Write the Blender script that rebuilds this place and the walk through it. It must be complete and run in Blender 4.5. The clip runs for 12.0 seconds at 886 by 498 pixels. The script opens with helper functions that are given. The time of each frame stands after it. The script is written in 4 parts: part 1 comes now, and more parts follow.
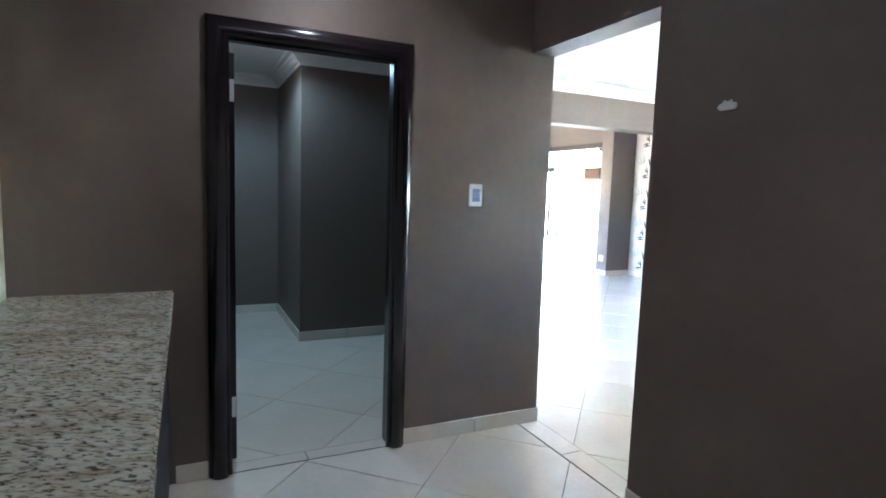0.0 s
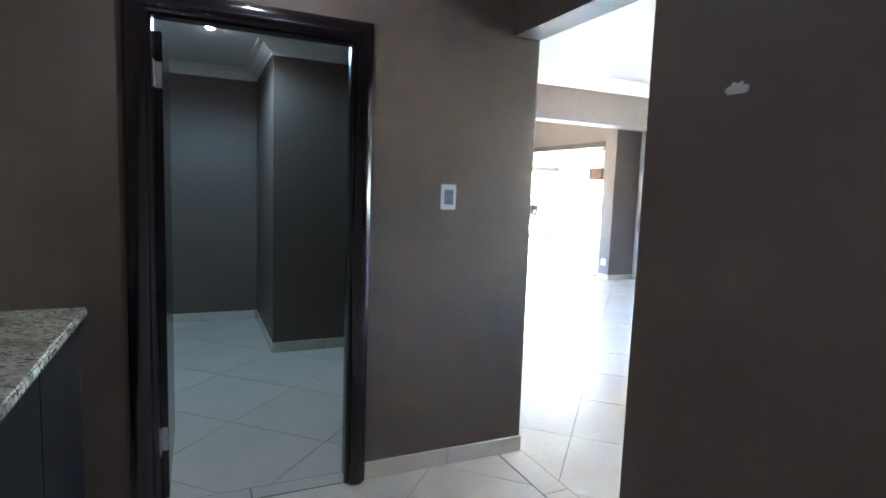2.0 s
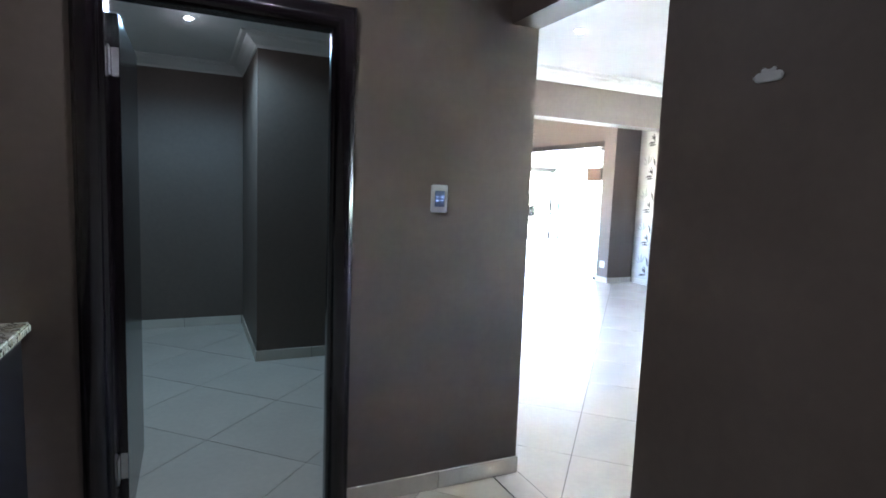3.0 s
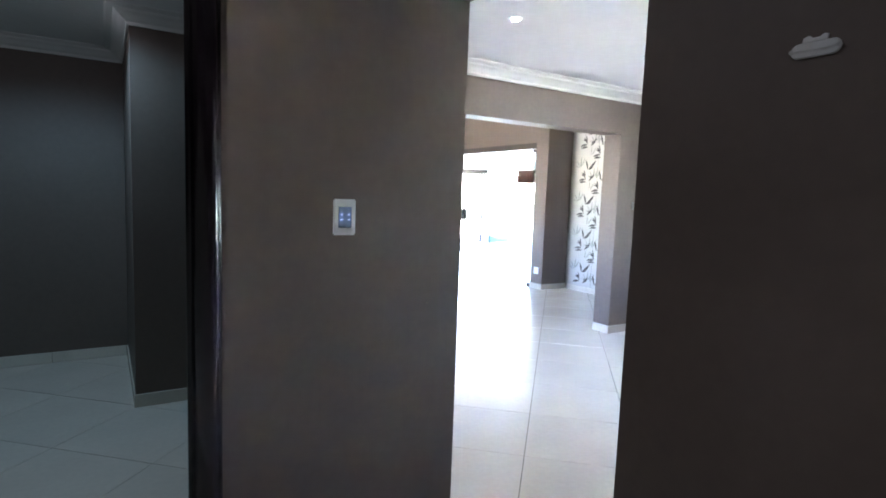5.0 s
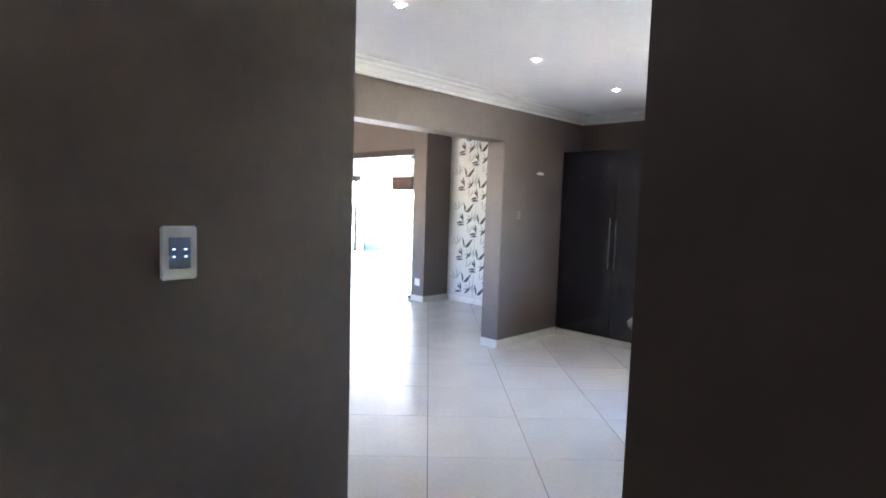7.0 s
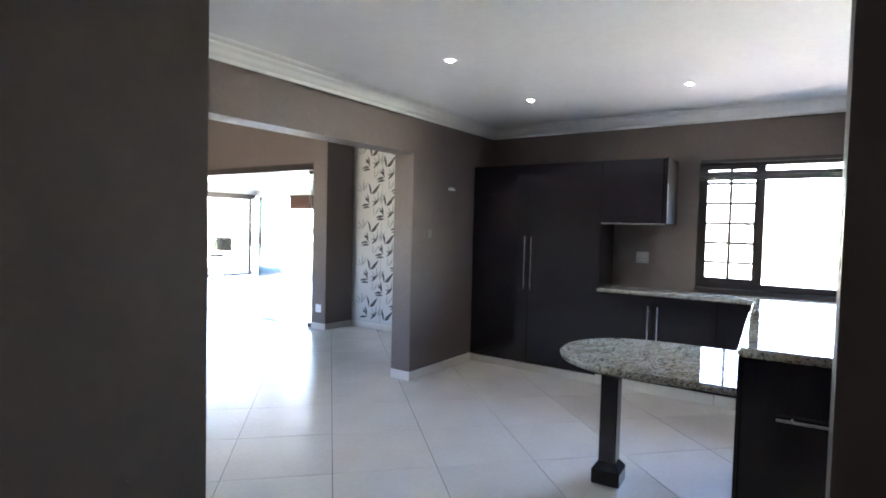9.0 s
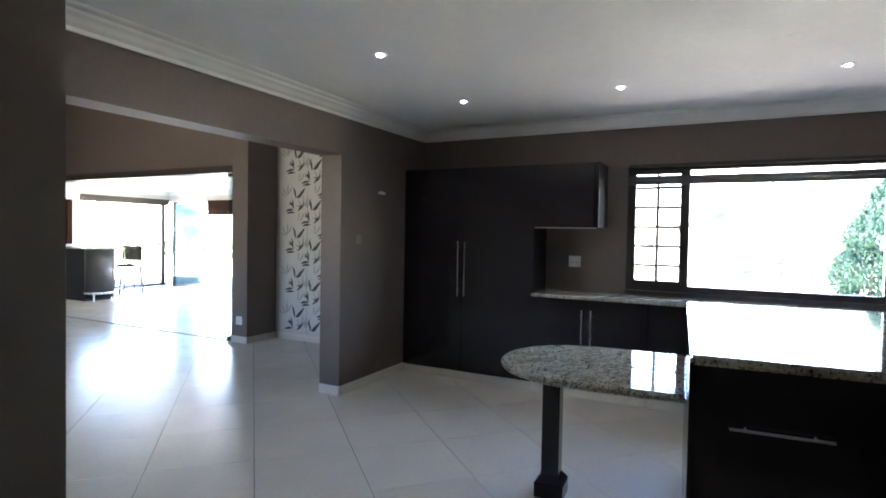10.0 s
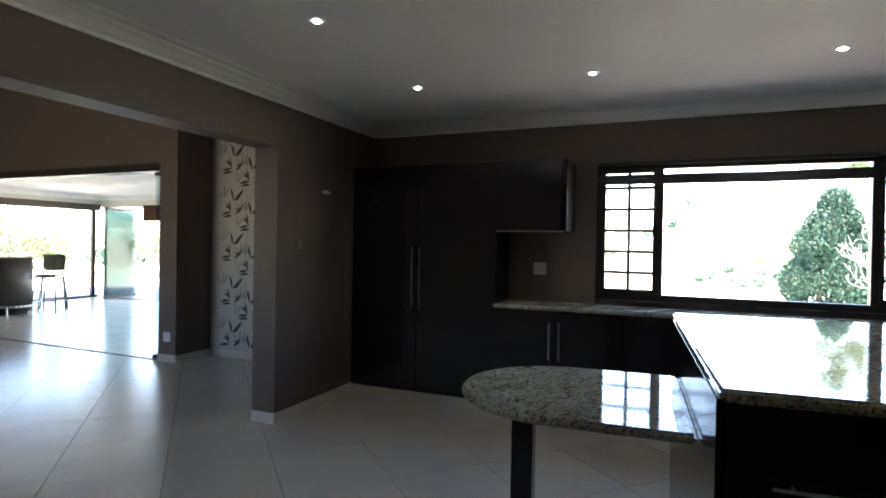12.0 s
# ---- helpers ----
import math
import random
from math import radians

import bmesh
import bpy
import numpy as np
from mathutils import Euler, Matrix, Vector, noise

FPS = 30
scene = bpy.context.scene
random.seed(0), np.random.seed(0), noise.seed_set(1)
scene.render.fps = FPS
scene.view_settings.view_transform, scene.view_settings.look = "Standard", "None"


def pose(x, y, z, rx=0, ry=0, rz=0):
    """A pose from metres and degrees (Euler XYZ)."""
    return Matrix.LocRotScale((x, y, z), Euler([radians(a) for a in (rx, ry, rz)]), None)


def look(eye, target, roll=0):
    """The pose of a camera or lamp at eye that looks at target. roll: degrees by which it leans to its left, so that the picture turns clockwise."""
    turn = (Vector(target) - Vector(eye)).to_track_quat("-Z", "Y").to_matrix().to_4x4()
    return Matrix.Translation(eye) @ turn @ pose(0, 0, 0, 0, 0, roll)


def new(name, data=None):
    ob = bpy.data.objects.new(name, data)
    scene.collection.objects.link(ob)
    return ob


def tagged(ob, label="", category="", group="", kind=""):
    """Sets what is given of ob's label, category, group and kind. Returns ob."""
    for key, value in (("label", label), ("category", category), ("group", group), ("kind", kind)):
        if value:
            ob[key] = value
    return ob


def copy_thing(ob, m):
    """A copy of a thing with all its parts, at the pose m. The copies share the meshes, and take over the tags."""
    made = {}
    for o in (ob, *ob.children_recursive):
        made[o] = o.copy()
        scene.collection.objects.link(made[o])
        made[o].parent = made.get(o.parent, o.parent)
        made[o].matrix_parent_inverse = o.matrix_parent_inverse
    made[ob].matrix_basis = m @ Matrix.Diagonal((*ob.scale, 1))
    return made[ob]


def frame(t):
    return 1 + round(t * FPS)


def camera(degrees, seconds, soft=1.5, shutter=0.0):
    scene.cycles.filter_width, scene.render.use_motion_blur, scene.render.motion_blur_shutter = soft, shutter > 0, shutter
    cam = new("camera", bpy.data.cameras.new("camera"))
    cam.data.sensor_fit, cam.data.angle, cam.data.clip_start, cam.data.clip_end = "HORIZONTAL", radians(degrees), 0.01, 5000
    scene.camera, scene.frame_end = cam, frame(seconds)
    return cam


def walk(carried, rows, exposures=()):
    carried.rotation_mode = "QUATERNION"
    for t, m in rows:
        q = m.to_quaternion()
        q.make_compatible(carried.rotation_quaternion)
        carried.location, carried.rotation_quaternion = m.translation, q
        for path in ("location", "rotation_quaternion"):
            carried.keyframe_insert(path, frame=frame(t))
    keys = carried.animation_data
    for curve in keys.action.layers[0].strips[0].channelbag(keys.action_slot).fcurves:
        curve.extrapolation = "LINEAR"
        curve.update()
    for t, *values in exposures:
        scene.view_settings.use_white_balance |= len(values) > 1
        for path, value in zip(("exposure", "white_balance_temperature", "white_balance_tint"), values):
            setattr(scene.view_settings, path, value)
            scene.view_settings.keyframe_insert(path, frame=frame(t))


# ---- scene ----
cam = camera(77.7, 12.0, soft=1.8)
PATH = [
    (0, (-1.974, -2.735, 1.41), (-1.129, -0.935, 1.199), 1.9),
    (0.5, (-1.914, -2.688, 1.409), (-1.073, -0.886, 1.196), 1.9),
    (1, (-1.838, -2.618, 1.418), (-1.001, -0.815, 1.205), 2.0),
    (1.5, (-1.74, -2.543, 1.419), (-0.91, -0.736, 1.206), 2.1),
    (2, (-1.643, -2.476, 1.422), (-0.82, -0.665, 1.21), 2.1),
    (2.5, (-1.579, -2.391, 1.42), (-0.761, -0.578, 1.208), 2.2),
    (4.5, (-1.302, -1.907, 1.477), (-0.315, -0.18, 1.275), 2.3),
    (5, (-1.208, -1.798, 1.482), (-0.16, -0.107, 1.283), 2.1),
    (5.5, (-1.141, -1.673, 1.484), (-0.024, -0.026, 1.29), 2.0),
    (6, (-1.094, -1.515, 1.497), (0.131, 0.054, 1.31), 2.0),
    (6.5, (-1.048, -1.415, 1.507), (0.291, 0.06, 1.332), 2.0),
    (7, (-0.963, -1.326, 1.521), (0.447, 0.083, 1.358), 1.8),
    (8.8, (-0.651, -0.983, 1.508), (0.956, 0.205, 1.421), 1.2),
    (9, (-0.596, -0.937, 1.499), (1.042, 0.208, 1.418), 1.4),
    (9.5, (-0.531, -0.848, 1.5), (1.184, 0.178, 1.436), 1.2),
    (10, (-0.437, -0.794, 1.491), (1.336, 0.129, 1.437), 1.0),
    (10.5, (-0.325, -0.73, 1.491), (1.489, 0.112, 1.446), 0.8),
    (11, (-0.197, -0.671, 1.484), (1.636, 0.127, 1.449), 0.9),
    (11.5, (-0.079, -0.63, 1.468), (1.759, 0.157, 1.442), 0.8),
    (12, (0.077, -0.577, 1.444), (1.917, 0.207, 1.428), 1.0),
]
EXPOSURES = [(0.0, 8.1, 5900, 17), (2.5, 7.9, 5900, 18), (5.0, 7.3, 6000, 21), (7.2, 6.8, 6250, 23), (9.0, 6.15, 6250, 21), (10.5, 5.1, 6550, 19), (11.5, 4.65, 6750, 19), (12.0, 4.3, 6850, 18)]
walk(cam, [(t, look(eye, target, roll)) for t, eye, target, roll in PATH], EXPOSURES)

# ---- world and light ----
world = bpy.data.worlds.new("sky")
scene.world = world
world.use_nodes = True
wn = world.node_tree
sky = wn.nodes.new("ShaderNodeTexSky")
sky.sky_type = "NISHITA"
sky.sun_disc = False
sky.sun_elevation = radians(78)
sky.sun_rotation = radians(200)
wn.links.new(sky.outputs[0], wn.nodes["Background"].inputs[0])
wn.nodes["Background"].inputs[1].default_value = 0.13

sun_data = bpy.data.lights.new("sun", "SUN")
sun_data.energy, sun_data.angle, sun_data.color = 4.5, radians(0.6), (1.0, 0.95, 0.87)
sun_ob = new("sun", sun_data)
sun_ob.matrix_world = look((0, 0, 30), (0.08 * 30, 0.19 * 30, 30 - 0.978 * 30))

LAMP_COLOR = (0.74, 0.89, 1.0)


def downlight_lamp(x, y, z, watts, cone=150):
    data = bpy.data.lights.new("downlight_lamp", "SPOT")
    data.energy, data.spot_size, data.spot_blend, data.shadow_soft_size = watts, radians(cone), 0.45, 0.035
    data.color = LAMP_COLOR
    ob = new("downlight_lamp", data)
    ob.location = (x, y, z - 0.06)
    return ob


# ---- materials ----
def material(name, color, rough=0.5, metal=0.0, vary=0.12, scale=6.0, fine=0.0, fine_scale=60.0, bump=0.0, bump_scale=80.0,
             rough_vary=0.0, coat=0.0, random_tint=0.0, spec=0.5):
    m = bpy.data.materials.new(name)
    m.use_nodes = True
    nt = m.node_tree
    b = nt.nodes["Principled BSDF"]
    b.inputs["Roughness"].default_value = rough
    b.inputs["Metallic"].default_value = metal
    b.inputs["Specular IOR Level"].default_value = spec
    b.inputs["Coat Weight"].default_value = coat
    b.inputs["Coat Roughness"].default_value = 0.06
    co = nt.nodes.new("ShaderNodeTexCoord").outputs["Object"]
    big = nt.nodes.new("ShaderNodeTexNoise")
    big.inputs["Scale"].default_value = scale
    big.inputs["Detail"].default_value = 5
    nt.links.new(co, big.inputs["Vector"])
    small = nt.nodes.new("ShaderNodeTexNoise")
    small.inputs["Scale"].default_value = fine_scale
    small.inputs["Detail"].default_value = 4
    nt.links.new(co, small.inputs["Vector"])

    def spread(src, amount):
        r = nt.nodes.new("ShaderNodeMapRange")
        r.inputs["From Min"].default_value, r.inputs["From Max"].default_value = 0.3, 0.7
        r.inputs["To Min"].default_value, r.inputs["To Max"].default_value = 1 - amount, 1 + amount
        nt.links.new(src, r.inputs["Value"])
        return r.outputs[0]

    def times(a, c):
        mul = nt.nodes.new("ShaderNodeMath")
        mul.operation = "MULTIPLY"
        nt.links.new(a, mul.inputs[0])
        nt.links.new(c, mul.inputs[1])
        return mul.outputs[0]

    value = spread(big.outputs[0], vary)
    if fine:
        value = times(value, spread(small.outputs[0], fine))
    if random_tint:
        info = nt.nodes.new("ShaderNodeObjectInfo")
        r = nt.nodes.new("ShaderNodeMapRange")
        r.inputs["To Min"].default_value, r.inputs["To Max"].default_value = 1 - random_tint, 1 + random_tint
        nt.links.new(info.outputs["Random"], r.inputs["Value"])
        value = times(value, r.outputs[0])
    tint = nt.nodes.new("ShaderNodeVectorMath")
    tint.operation = "SCALE"
    tint.inputs[0].default_value = color
    nt.links.new(value, tint.inputs["Scale"])
    nt.links.new(tint.outputs[0], b.inputs["Base Color"])
    if rough_vary:
        r = nt.nodes.new("ShaderNodeMapRange")
        r.inputs["From Min"].default_value, r.inputs["From Max"].default_value = 0.3, 0.7
        r.inputs["To Min"].default_value, r.inputs["To Max"].default_value = max(0.02, rough - rough_vary), rough + rough_vary
        nt.links.new(big.outputs[0], r.inputs["Value"])
        nt.links.new(r.outputs[0], b.inputs["Roughness"])
    if bump:
        bn = nt.nodes.new("ShaderNodeTexNoise")
        bn.inputs["Scale"].default_value = bump_scale
        bn.inputs["Detail"].default_value = 3
        nt.links.new(co, bn.inputs["Vector"])
        bm_node = nt.nodes.new("ShaderNodeBump")
        bm_node.inputs["Strength"].default_value = bump
        bm_node.inputs["Distance"].default_value = 0.002
        nt.links.new(bn.outputs[0], bm_node.inputs["Height"])
        nt.links.new(bm_node.outputs[0], b.inputs["Normal"])
    return m


def granite_material():
    m = bpy.data.materials.new("granite")
    m.use_nodes = True
    nt = m.node_tree
    b = nt.nodes["Principled BSDF"]
    b.inputs["Roughness"].default_value = 0.05
    co = nt.nodes.new("ShaderNodeTexCoord").outputs["Object"]
    mp = nt.nodes.new("ShaderNodeMapping")
    mp.inputs["Scale"].default_value = (0.75, 1.75, 1.2)
    mp.inputs["Rotation"].default_value = (0, 0, 0.5)
    bed = nt.nodes.new("ShaderNodeMapping")
    bed.inputs["Rotation"].default_value = (0, 0, 0.42)
    nt.links.new(co, bed.inputs["Vector"])
    nt.links.new(bed.outputs[0], mp.inputs["Vector"])

    def noise_ramp(scale, detail, stops, distort=0.0):
        n = nt.nodes.new("ShaderNodeTexNoise")
        n.inputs["Scale"].default_value, n.inputs["Detail"].default_value = scale, detail
        n.inputs["Distortion"].default_value = distort
        nt.links.new(mp.outputs[0], n.inputs["Vector"])
        r = nt.nodes.new("ShaderNodeValToRGB")
        els = r.color_ramp.elements
        while len(els) < len(stops):
            els.new(0.5)
        for e, (p, c) in zip(els, stops):
            e.position, e.color = p, (*c, 1)
        nt.links.new(n.outputs[0], r.inputs[0])
        return r.outputs[0]

    def mixed(kind, fac, a, c):
        x = nt.nodes.new("ShaderNodeMix")
        x.data_type, x.blend_type = "RGBA", kind
        x.inputs[0].default_value = fac
        nt.links.new(a, x.inputs[6])
        nt.links.new(c, x.inputs[7])
        return x.outputs[2]

    base = noise_ramp(7, 6, [(0.35, (0.42, 0.385, 0.30)), (0.5, (0.52, 0.505, 0.43)), (0.68, (0.58, 0.57, 0.51))], 0.6)
    veins = noise_ramp(38, 4, [(0.36, (0.26, 0.24, 0.21)), (0.43, (0.72, 0.70, 0.64)), (0.56, (1, 1, 1))], 0.5)
    specks = noise_ramp(66, 3, [(0.39, (0.04, 0.038, 0.032)), (0.44, (0.92, 0.92, 0.92)), (0.6, (1, 1, 1))], 0.4)
    rust = noise_ramp(16, 4, [(0.55, (1, 1, 1)), (0.72, (0.78, 0.62, 0.42))], 0.8)
    c = mixed("MULTIPLY", 0.7, base, veins)
    c = mixed("MULTIPLY", 0.8, c, specks)
    c = mixed("MULTIPLY", 0.6, c, rust)
    nt.links.new(c, b.inputs["Base Color"])
    return m


def wood_material(name, color, rough=0.25, grain=0.5, axis=(14, 14, 1.2), spec=0.5):
    m = bpy.data.materials.new(name)
    m.use_nodes = True
    nt = m.node_tree
    b = nt.nodes["Principled BSDF"]
    b.inputs["Roughness"].default_value = rough
    b.inputs["Specular IOR Level"].default_value = spec
    co = nt.nodes.new("ShaderNodeTexCoord").outputs["Object"]
    mp = nt.nodes.new("ShaderNodeMapping")
    mp.inputs["Scale"].default_value = axis
    nt.links.new(co, mp.inputs["Vector"])
    n = nt.nodes.new("ShaderNodeTexNoise")
    n.inputs["Scale"].default_value, n.inputs["Detail"].default_value, n.inputs["Distortion"].default_value = 4, 7, 0.7
    nt.links.new(mp.outputs[0], n.inputs["Vector"])
    r = nt.nodes.new("ShaderNodeValToRGB")
    r.color_ramp.elements[0].position, r.color_ramp.elements[1].position = 0.3, 0.72
    r.color_ramp.elements[0].color = (*[c * (1 - grain) for c in color], 1)
    r.color_ramp.elements[1].color = (*[c * (1 + grain) for c in color], 1)
    nt.links.new(n.outputs[0], r.inputs[0])
    nt.links.new(r.outputs[0], b.inputs["Base Color"])
    bp = nt.nodes.new("ShaderNodeBump")
    bp.inputs["Strength"].default_value, bp.inputs["Distance"].default_value = 0.003, 0.001
    nt.links.new(n.outputs[0], bp.inputs["Height"])
    nt.links.new(bp.outputs[0], b.inputs["Normal"])
    return m


def glass_material(name, tint=(0.93, 0.98, 0.96), rough=0.0):
    m = bpy.data.materials.new(name)
    m.use_nodes = True
    nt = m.node_tree
    out = nt.nodes["Material Output"]
    nt.nodes.remove(nt.nodes["Principled BSDF"])
    tr = nt.nodes.new("ShaderNodeBsdfTransparent")
    tr.inputs[0].default_value = (*tint, 1)
    gl = nt.nodes.new("ShaderNodeBsdfGlossy")
    gl.inputs["Roughness"].default_value = rough
    lw = nt.nodes.new("ShaderNodeLayerWeight")
    pw = nt.nodes.new("ShaderNodeMath")
    pw.operation = "POWER"
    pw.inputs[1].default_value = 4.0
    nt.links.new(lw.outputs["Facing"], pw.inputs[0])
    fr = nt.nodes.new("ShaderNodeMapRange")
    fr.inputs["To Min"].default_value, fr.inputs["To Max"].default_value = 0.035, 0.85
    nt.links.new(pw.outputs[0], fr.inputs["Value"])
    mix = nt.nodes.new("ShaderNodeMixShader")
    nt.links.new(fr.outputs[0], mix.inputs[0])
    nt.links.new(tr.outputs[0], mix.inputs[1])
    nt.links.new(gl.outputs[0], mix.inputs[2])
    nt.links.new(mix.outputs[0], out.inputs[0])
    return m


def glow_material(name, color, strength):
    m = bpy.data.materials.new(name)
    m.use_nodes = True
    b = m.node_tree.nodes["Principled BSDF"]
    b.inputs["Base Color"].default_value = (0.8, 0.8, 0.8, 1)
    b.inputs["Emission Color"].default_value = (*color, 1)
    b.inputs["Emission Strength"].default_value = strength
    return m


M_WALL = material("taupe_paint", (0.126, 0.095, 0.078), 0.55, vary=0.05, scale=1.6, fine=0.05, fine_scale=28, bump=0.08, bump_scale=160, rough_vary=0.06)
M_WALL_PALE = material("pale_paint", (0.62, 0.60, 0.55), 0.6, vary=0.04, scale=2, bump=0.2, bump_scale=140)
M_SPLASH = material("beige_splashback", (0.33, 0.29, 0.22), 0.4, vary=0.06, scale=4, fine=0.04)
M_CEIL = material("ceiling_paint", (0.82, 0.81, 0.79), 0.75, vary=0.03, scale=1.2, fine=0.02, fine_scale=18, bump=0.15, bump_scale=120)
M_CORNICE = material("cornice_plaster", (0.76, 0.75, 0.72), 0.6, vary=0.04, scale=3)
M_TILE = material("porcelain_tile", (0.62, 0.57, 0.485), 0.215, vary=0.04, scale=2.2, fine=0.03, fine_scale=30, rough_vary=0.03, random_tint=0.03)
M_GROUT = material("grout", (0.075, 0.07, 0.065), 0.85, vary=0.2, scale=9)
M_SKIRT = material("skirting_tile", (0.60, 0.56, 0.48), 0.2, vary=0.05, scale=5, fine=0.03, random_tint=0.03)
M_DARKWOOD = wood_material("dark_veneer", (0.014, 0.011, 0.013), 0.14, 0.10)
M_DARKSIDE = wood_material("dark_melamine", (0.008, 0.006, 0.006), 0.5, 0.10, spec=0.15)
M_FRAMEWOOD = wood_material("mahogany", (0.009, 0.006, 0.008), 0.2, 0.25)
M_FRAMEDARK = material("window_frame_paint", (0.028, 0.022, 0.020), 0.35, vary=0.2, scale=8)
M_GRANITE = granite_material()
M_STEEL = material("brushed_steel", (0.60, 0.60, 0.60), 0.28, metal=1.0, vary=0.05, scale=20)
M_DARKSTEEL = material("dark_chrome", (0.10, 0.10, 0.10), 0.35, metal=0.6, vary=0.05, scale=20)
M_SATIN = material("satin_laminate", (0.11, 0.10, 0.10), 0.35, vary=0.06, scale=6)
M_WHITE = material("white_plastic", (0.72, 0.73, 0.72), 0.35, vary=0.04, scale=12, fine=0.03)
M_GREYPL = material("grey_plastic", (0.17, 0.155, 0.145), 0.4, vary=0.06, scale=20)
M_BLACKPL = material("dark_touch_panel", (0.03, 0.04, 0.06), 0.1, vary=0.1, scale=10)
M_TOUCH = material("touch_panel", (0.16, 0.20, 0.27), 0.15, vary=0.08, scale=30)
M_LED = glow_material("blue_led", (0.30, 0.5, 1.0), 0.05)
M_LAMP = glow_material("lamp_glow", (0.93, 0.97, 1.0), 4.0)
M_GLASS = glass_material("window_glass", (0.97, 0.99, 0.98))
M_GREENGLASS = glass_material("folding_glass", (0.84, 0.885, 0.88))
M_TEALGLASS = glass_material("teal_folding_glass", (0.56, 0.67, 0.68))
M_ALU = material("bronze_aluminium", (0.045, 0.035, 0.03), 0.35, metal=0.3, vary=0.1, scale=12)
M_PAPER = material("wallpaper_ground", (0.45, 0.43, 0.395), 0.6, vary=0.05, scale=5, fine=0.04, fine_scale=70)
M_PRINT_DARK = material("wallpaper_dark_ink", (0.035, 0.028, 0.028), 0.55, vary=0.25, scale=30)
M_PRINT_PALE = material("wallpaper_grey_ink", (0.25, 0.255, 0.23), 0.6, vary=0.2, scale=30)
M_LAWN = material("lawn", (0.34, 0.335, 0.25), 0.9, vary=0.35, scale=0.6, fine=0.4, fine_scale=14, bump=0.8, bump_scale=30)
M_PAVE = material("terrace_paving", (0.34, 0.32, 0.28), 0.45, vary=0.1, scale=2, fine=0.06)
M_LEAF = material("leaf_green", (0.017, 0.054, 0.034), 0.7, vary=0.4, scale=1.4, fine=0.35, fine_scale=9)
M_LEAF2 = material("leaf_yellow_green", (0.15, 0.18, 0.09), 0.5, vary=0.4, scale=1.2, fine=0.3, fine_scale=9)
M_BARK = material("bark", (0.16, 0.12, 0.09), 0.85, vary=0.3, scale=9, bump=0.6, bump_scale=30)
M_PALEBARK = material("pale_bark", (0.55, 0.52, 0.46), 0.7, vary=0.2, scale=9, bump=0.4, bump_scale=40)
M_BLIND = wood_material("brown_slat", (0.036, 0.014, 0.008), 0.8, 0.35, (1.2, 14, 14), 0.08)
M_BLINDDARK = material("dark_slat", (0.03, 0.026, 0.024), 0.45, vary=0.15, scale=15)
M_BARPANEL = material("bar_panel", (0.075, 0.07, 0.066), 0.38, metal=0.35, vary=0.12, scale=5, rough_vary=0.05)
M_ROOF = material("roof_tile", (0.14, 0.10, 0.08), 0.8, vary=0.2, scale=3)


# ---- building helpers ----
def box(bm, x0, x1, y0, y1, z0, z1, bevel=0.0, seg=2):
    made = bmesh.ops.create_cube(bm, size=1.0, matrix=Matrix.Translation(((x0 + x1) / 2, (y0 + y1) / 2, (z0 + z1) / 2)) @ Matrix.Diagonal((x1 - x0, y1 - y0, z1 - z0, 1)))
    if bevel:
        edges = {e for v in made["verts"] for e in v.link_edges}
        bmesh.ops.bevel(bm, geom=list(edges), offset=bevel, segments=seg, affect="EDGES", clamp_overlap=True)
    return bm


def boxes(*specs, bevel=0.0):
    bm = bmesh.new()
    for sp in specs:
        box(bm, *sp, bevel=bevel)
    return bm


def rod(bm, p0, p1, r, r2=None, sides=12):
    p0, p1 = Vector(p0), Vector(p1)
    d = p1 - p0
    bmesh.ops.create_cone(bm, cap_ends=True, segments=sides, radius1=r, radius2=r if r2 is None else r2, depth=d.length,
                          matrix=Matrix.Translation((p0 + p1) / 2) @ d.to_track_quat("Z", "Y").to_matrix().to_4x4())
    return bm


def slab(outline, z0, z1, bevel=0.0, seg=3):
    bm = bmesh.new()
    vs = [bm.verts.new((x, y, z0)) for x, y in outline]
    f = bm.faces.new(vs)
    up = bmesh.ops.extrude_face_region(bm, geom=[f])["geom"]
    bmesh.ops.translate(bm, vec=(0, 0, z1 - z0), verts=[v for v in up if isinstance(v, bmesh.types.BMVert)])
    bmesh.ops.recalc_face_normals(bm, faces=bm.faces[:])
    if bevel:
        edges = [e for e in bm.edges if abs(e.verts[0].co.z - e.verts[1].co.z) < 1e-6]
        bmesh.ops.bevel(bm, geom=edges, offset=bevel, segments=seg, affect="EDGES", clamp_overlap=True)
    return bm


def mesh_of(name, bm, mat, smooth=False):
    me = bpy.data.meshes.new(name)
    bm.to_mesh(me)
    bm.free()
    if smooth:
        for p in me.polygons:
            p.use_smooth = True
    me.materials.append(mat)
    return me


def part(name, bm, mat, parent, label="", smooth=False):
    ob = new(name, mesh_of(name, bm, mat, smooth))
    ob.parent = parent
    if label:
        tagged(ob, label)
    return ob


def structure(name, bm, mat, label, category="wall"):
    return tagged(new(name, mesh_of(name, bm, mat)), label, category, "", "structure")


def thing(name, label, category, group="", at=(0, 0, 0)):
    ob = new(name)
    ob.location = at
    return tagged(ob, label, category, group)


# ---- the shell ----
H = 2.635                # ceiling of kitchen and scullery
HDR = 2.205              # underside of the openings
TOP = 2.80
LT = 5.60                # ceiling of the lounge

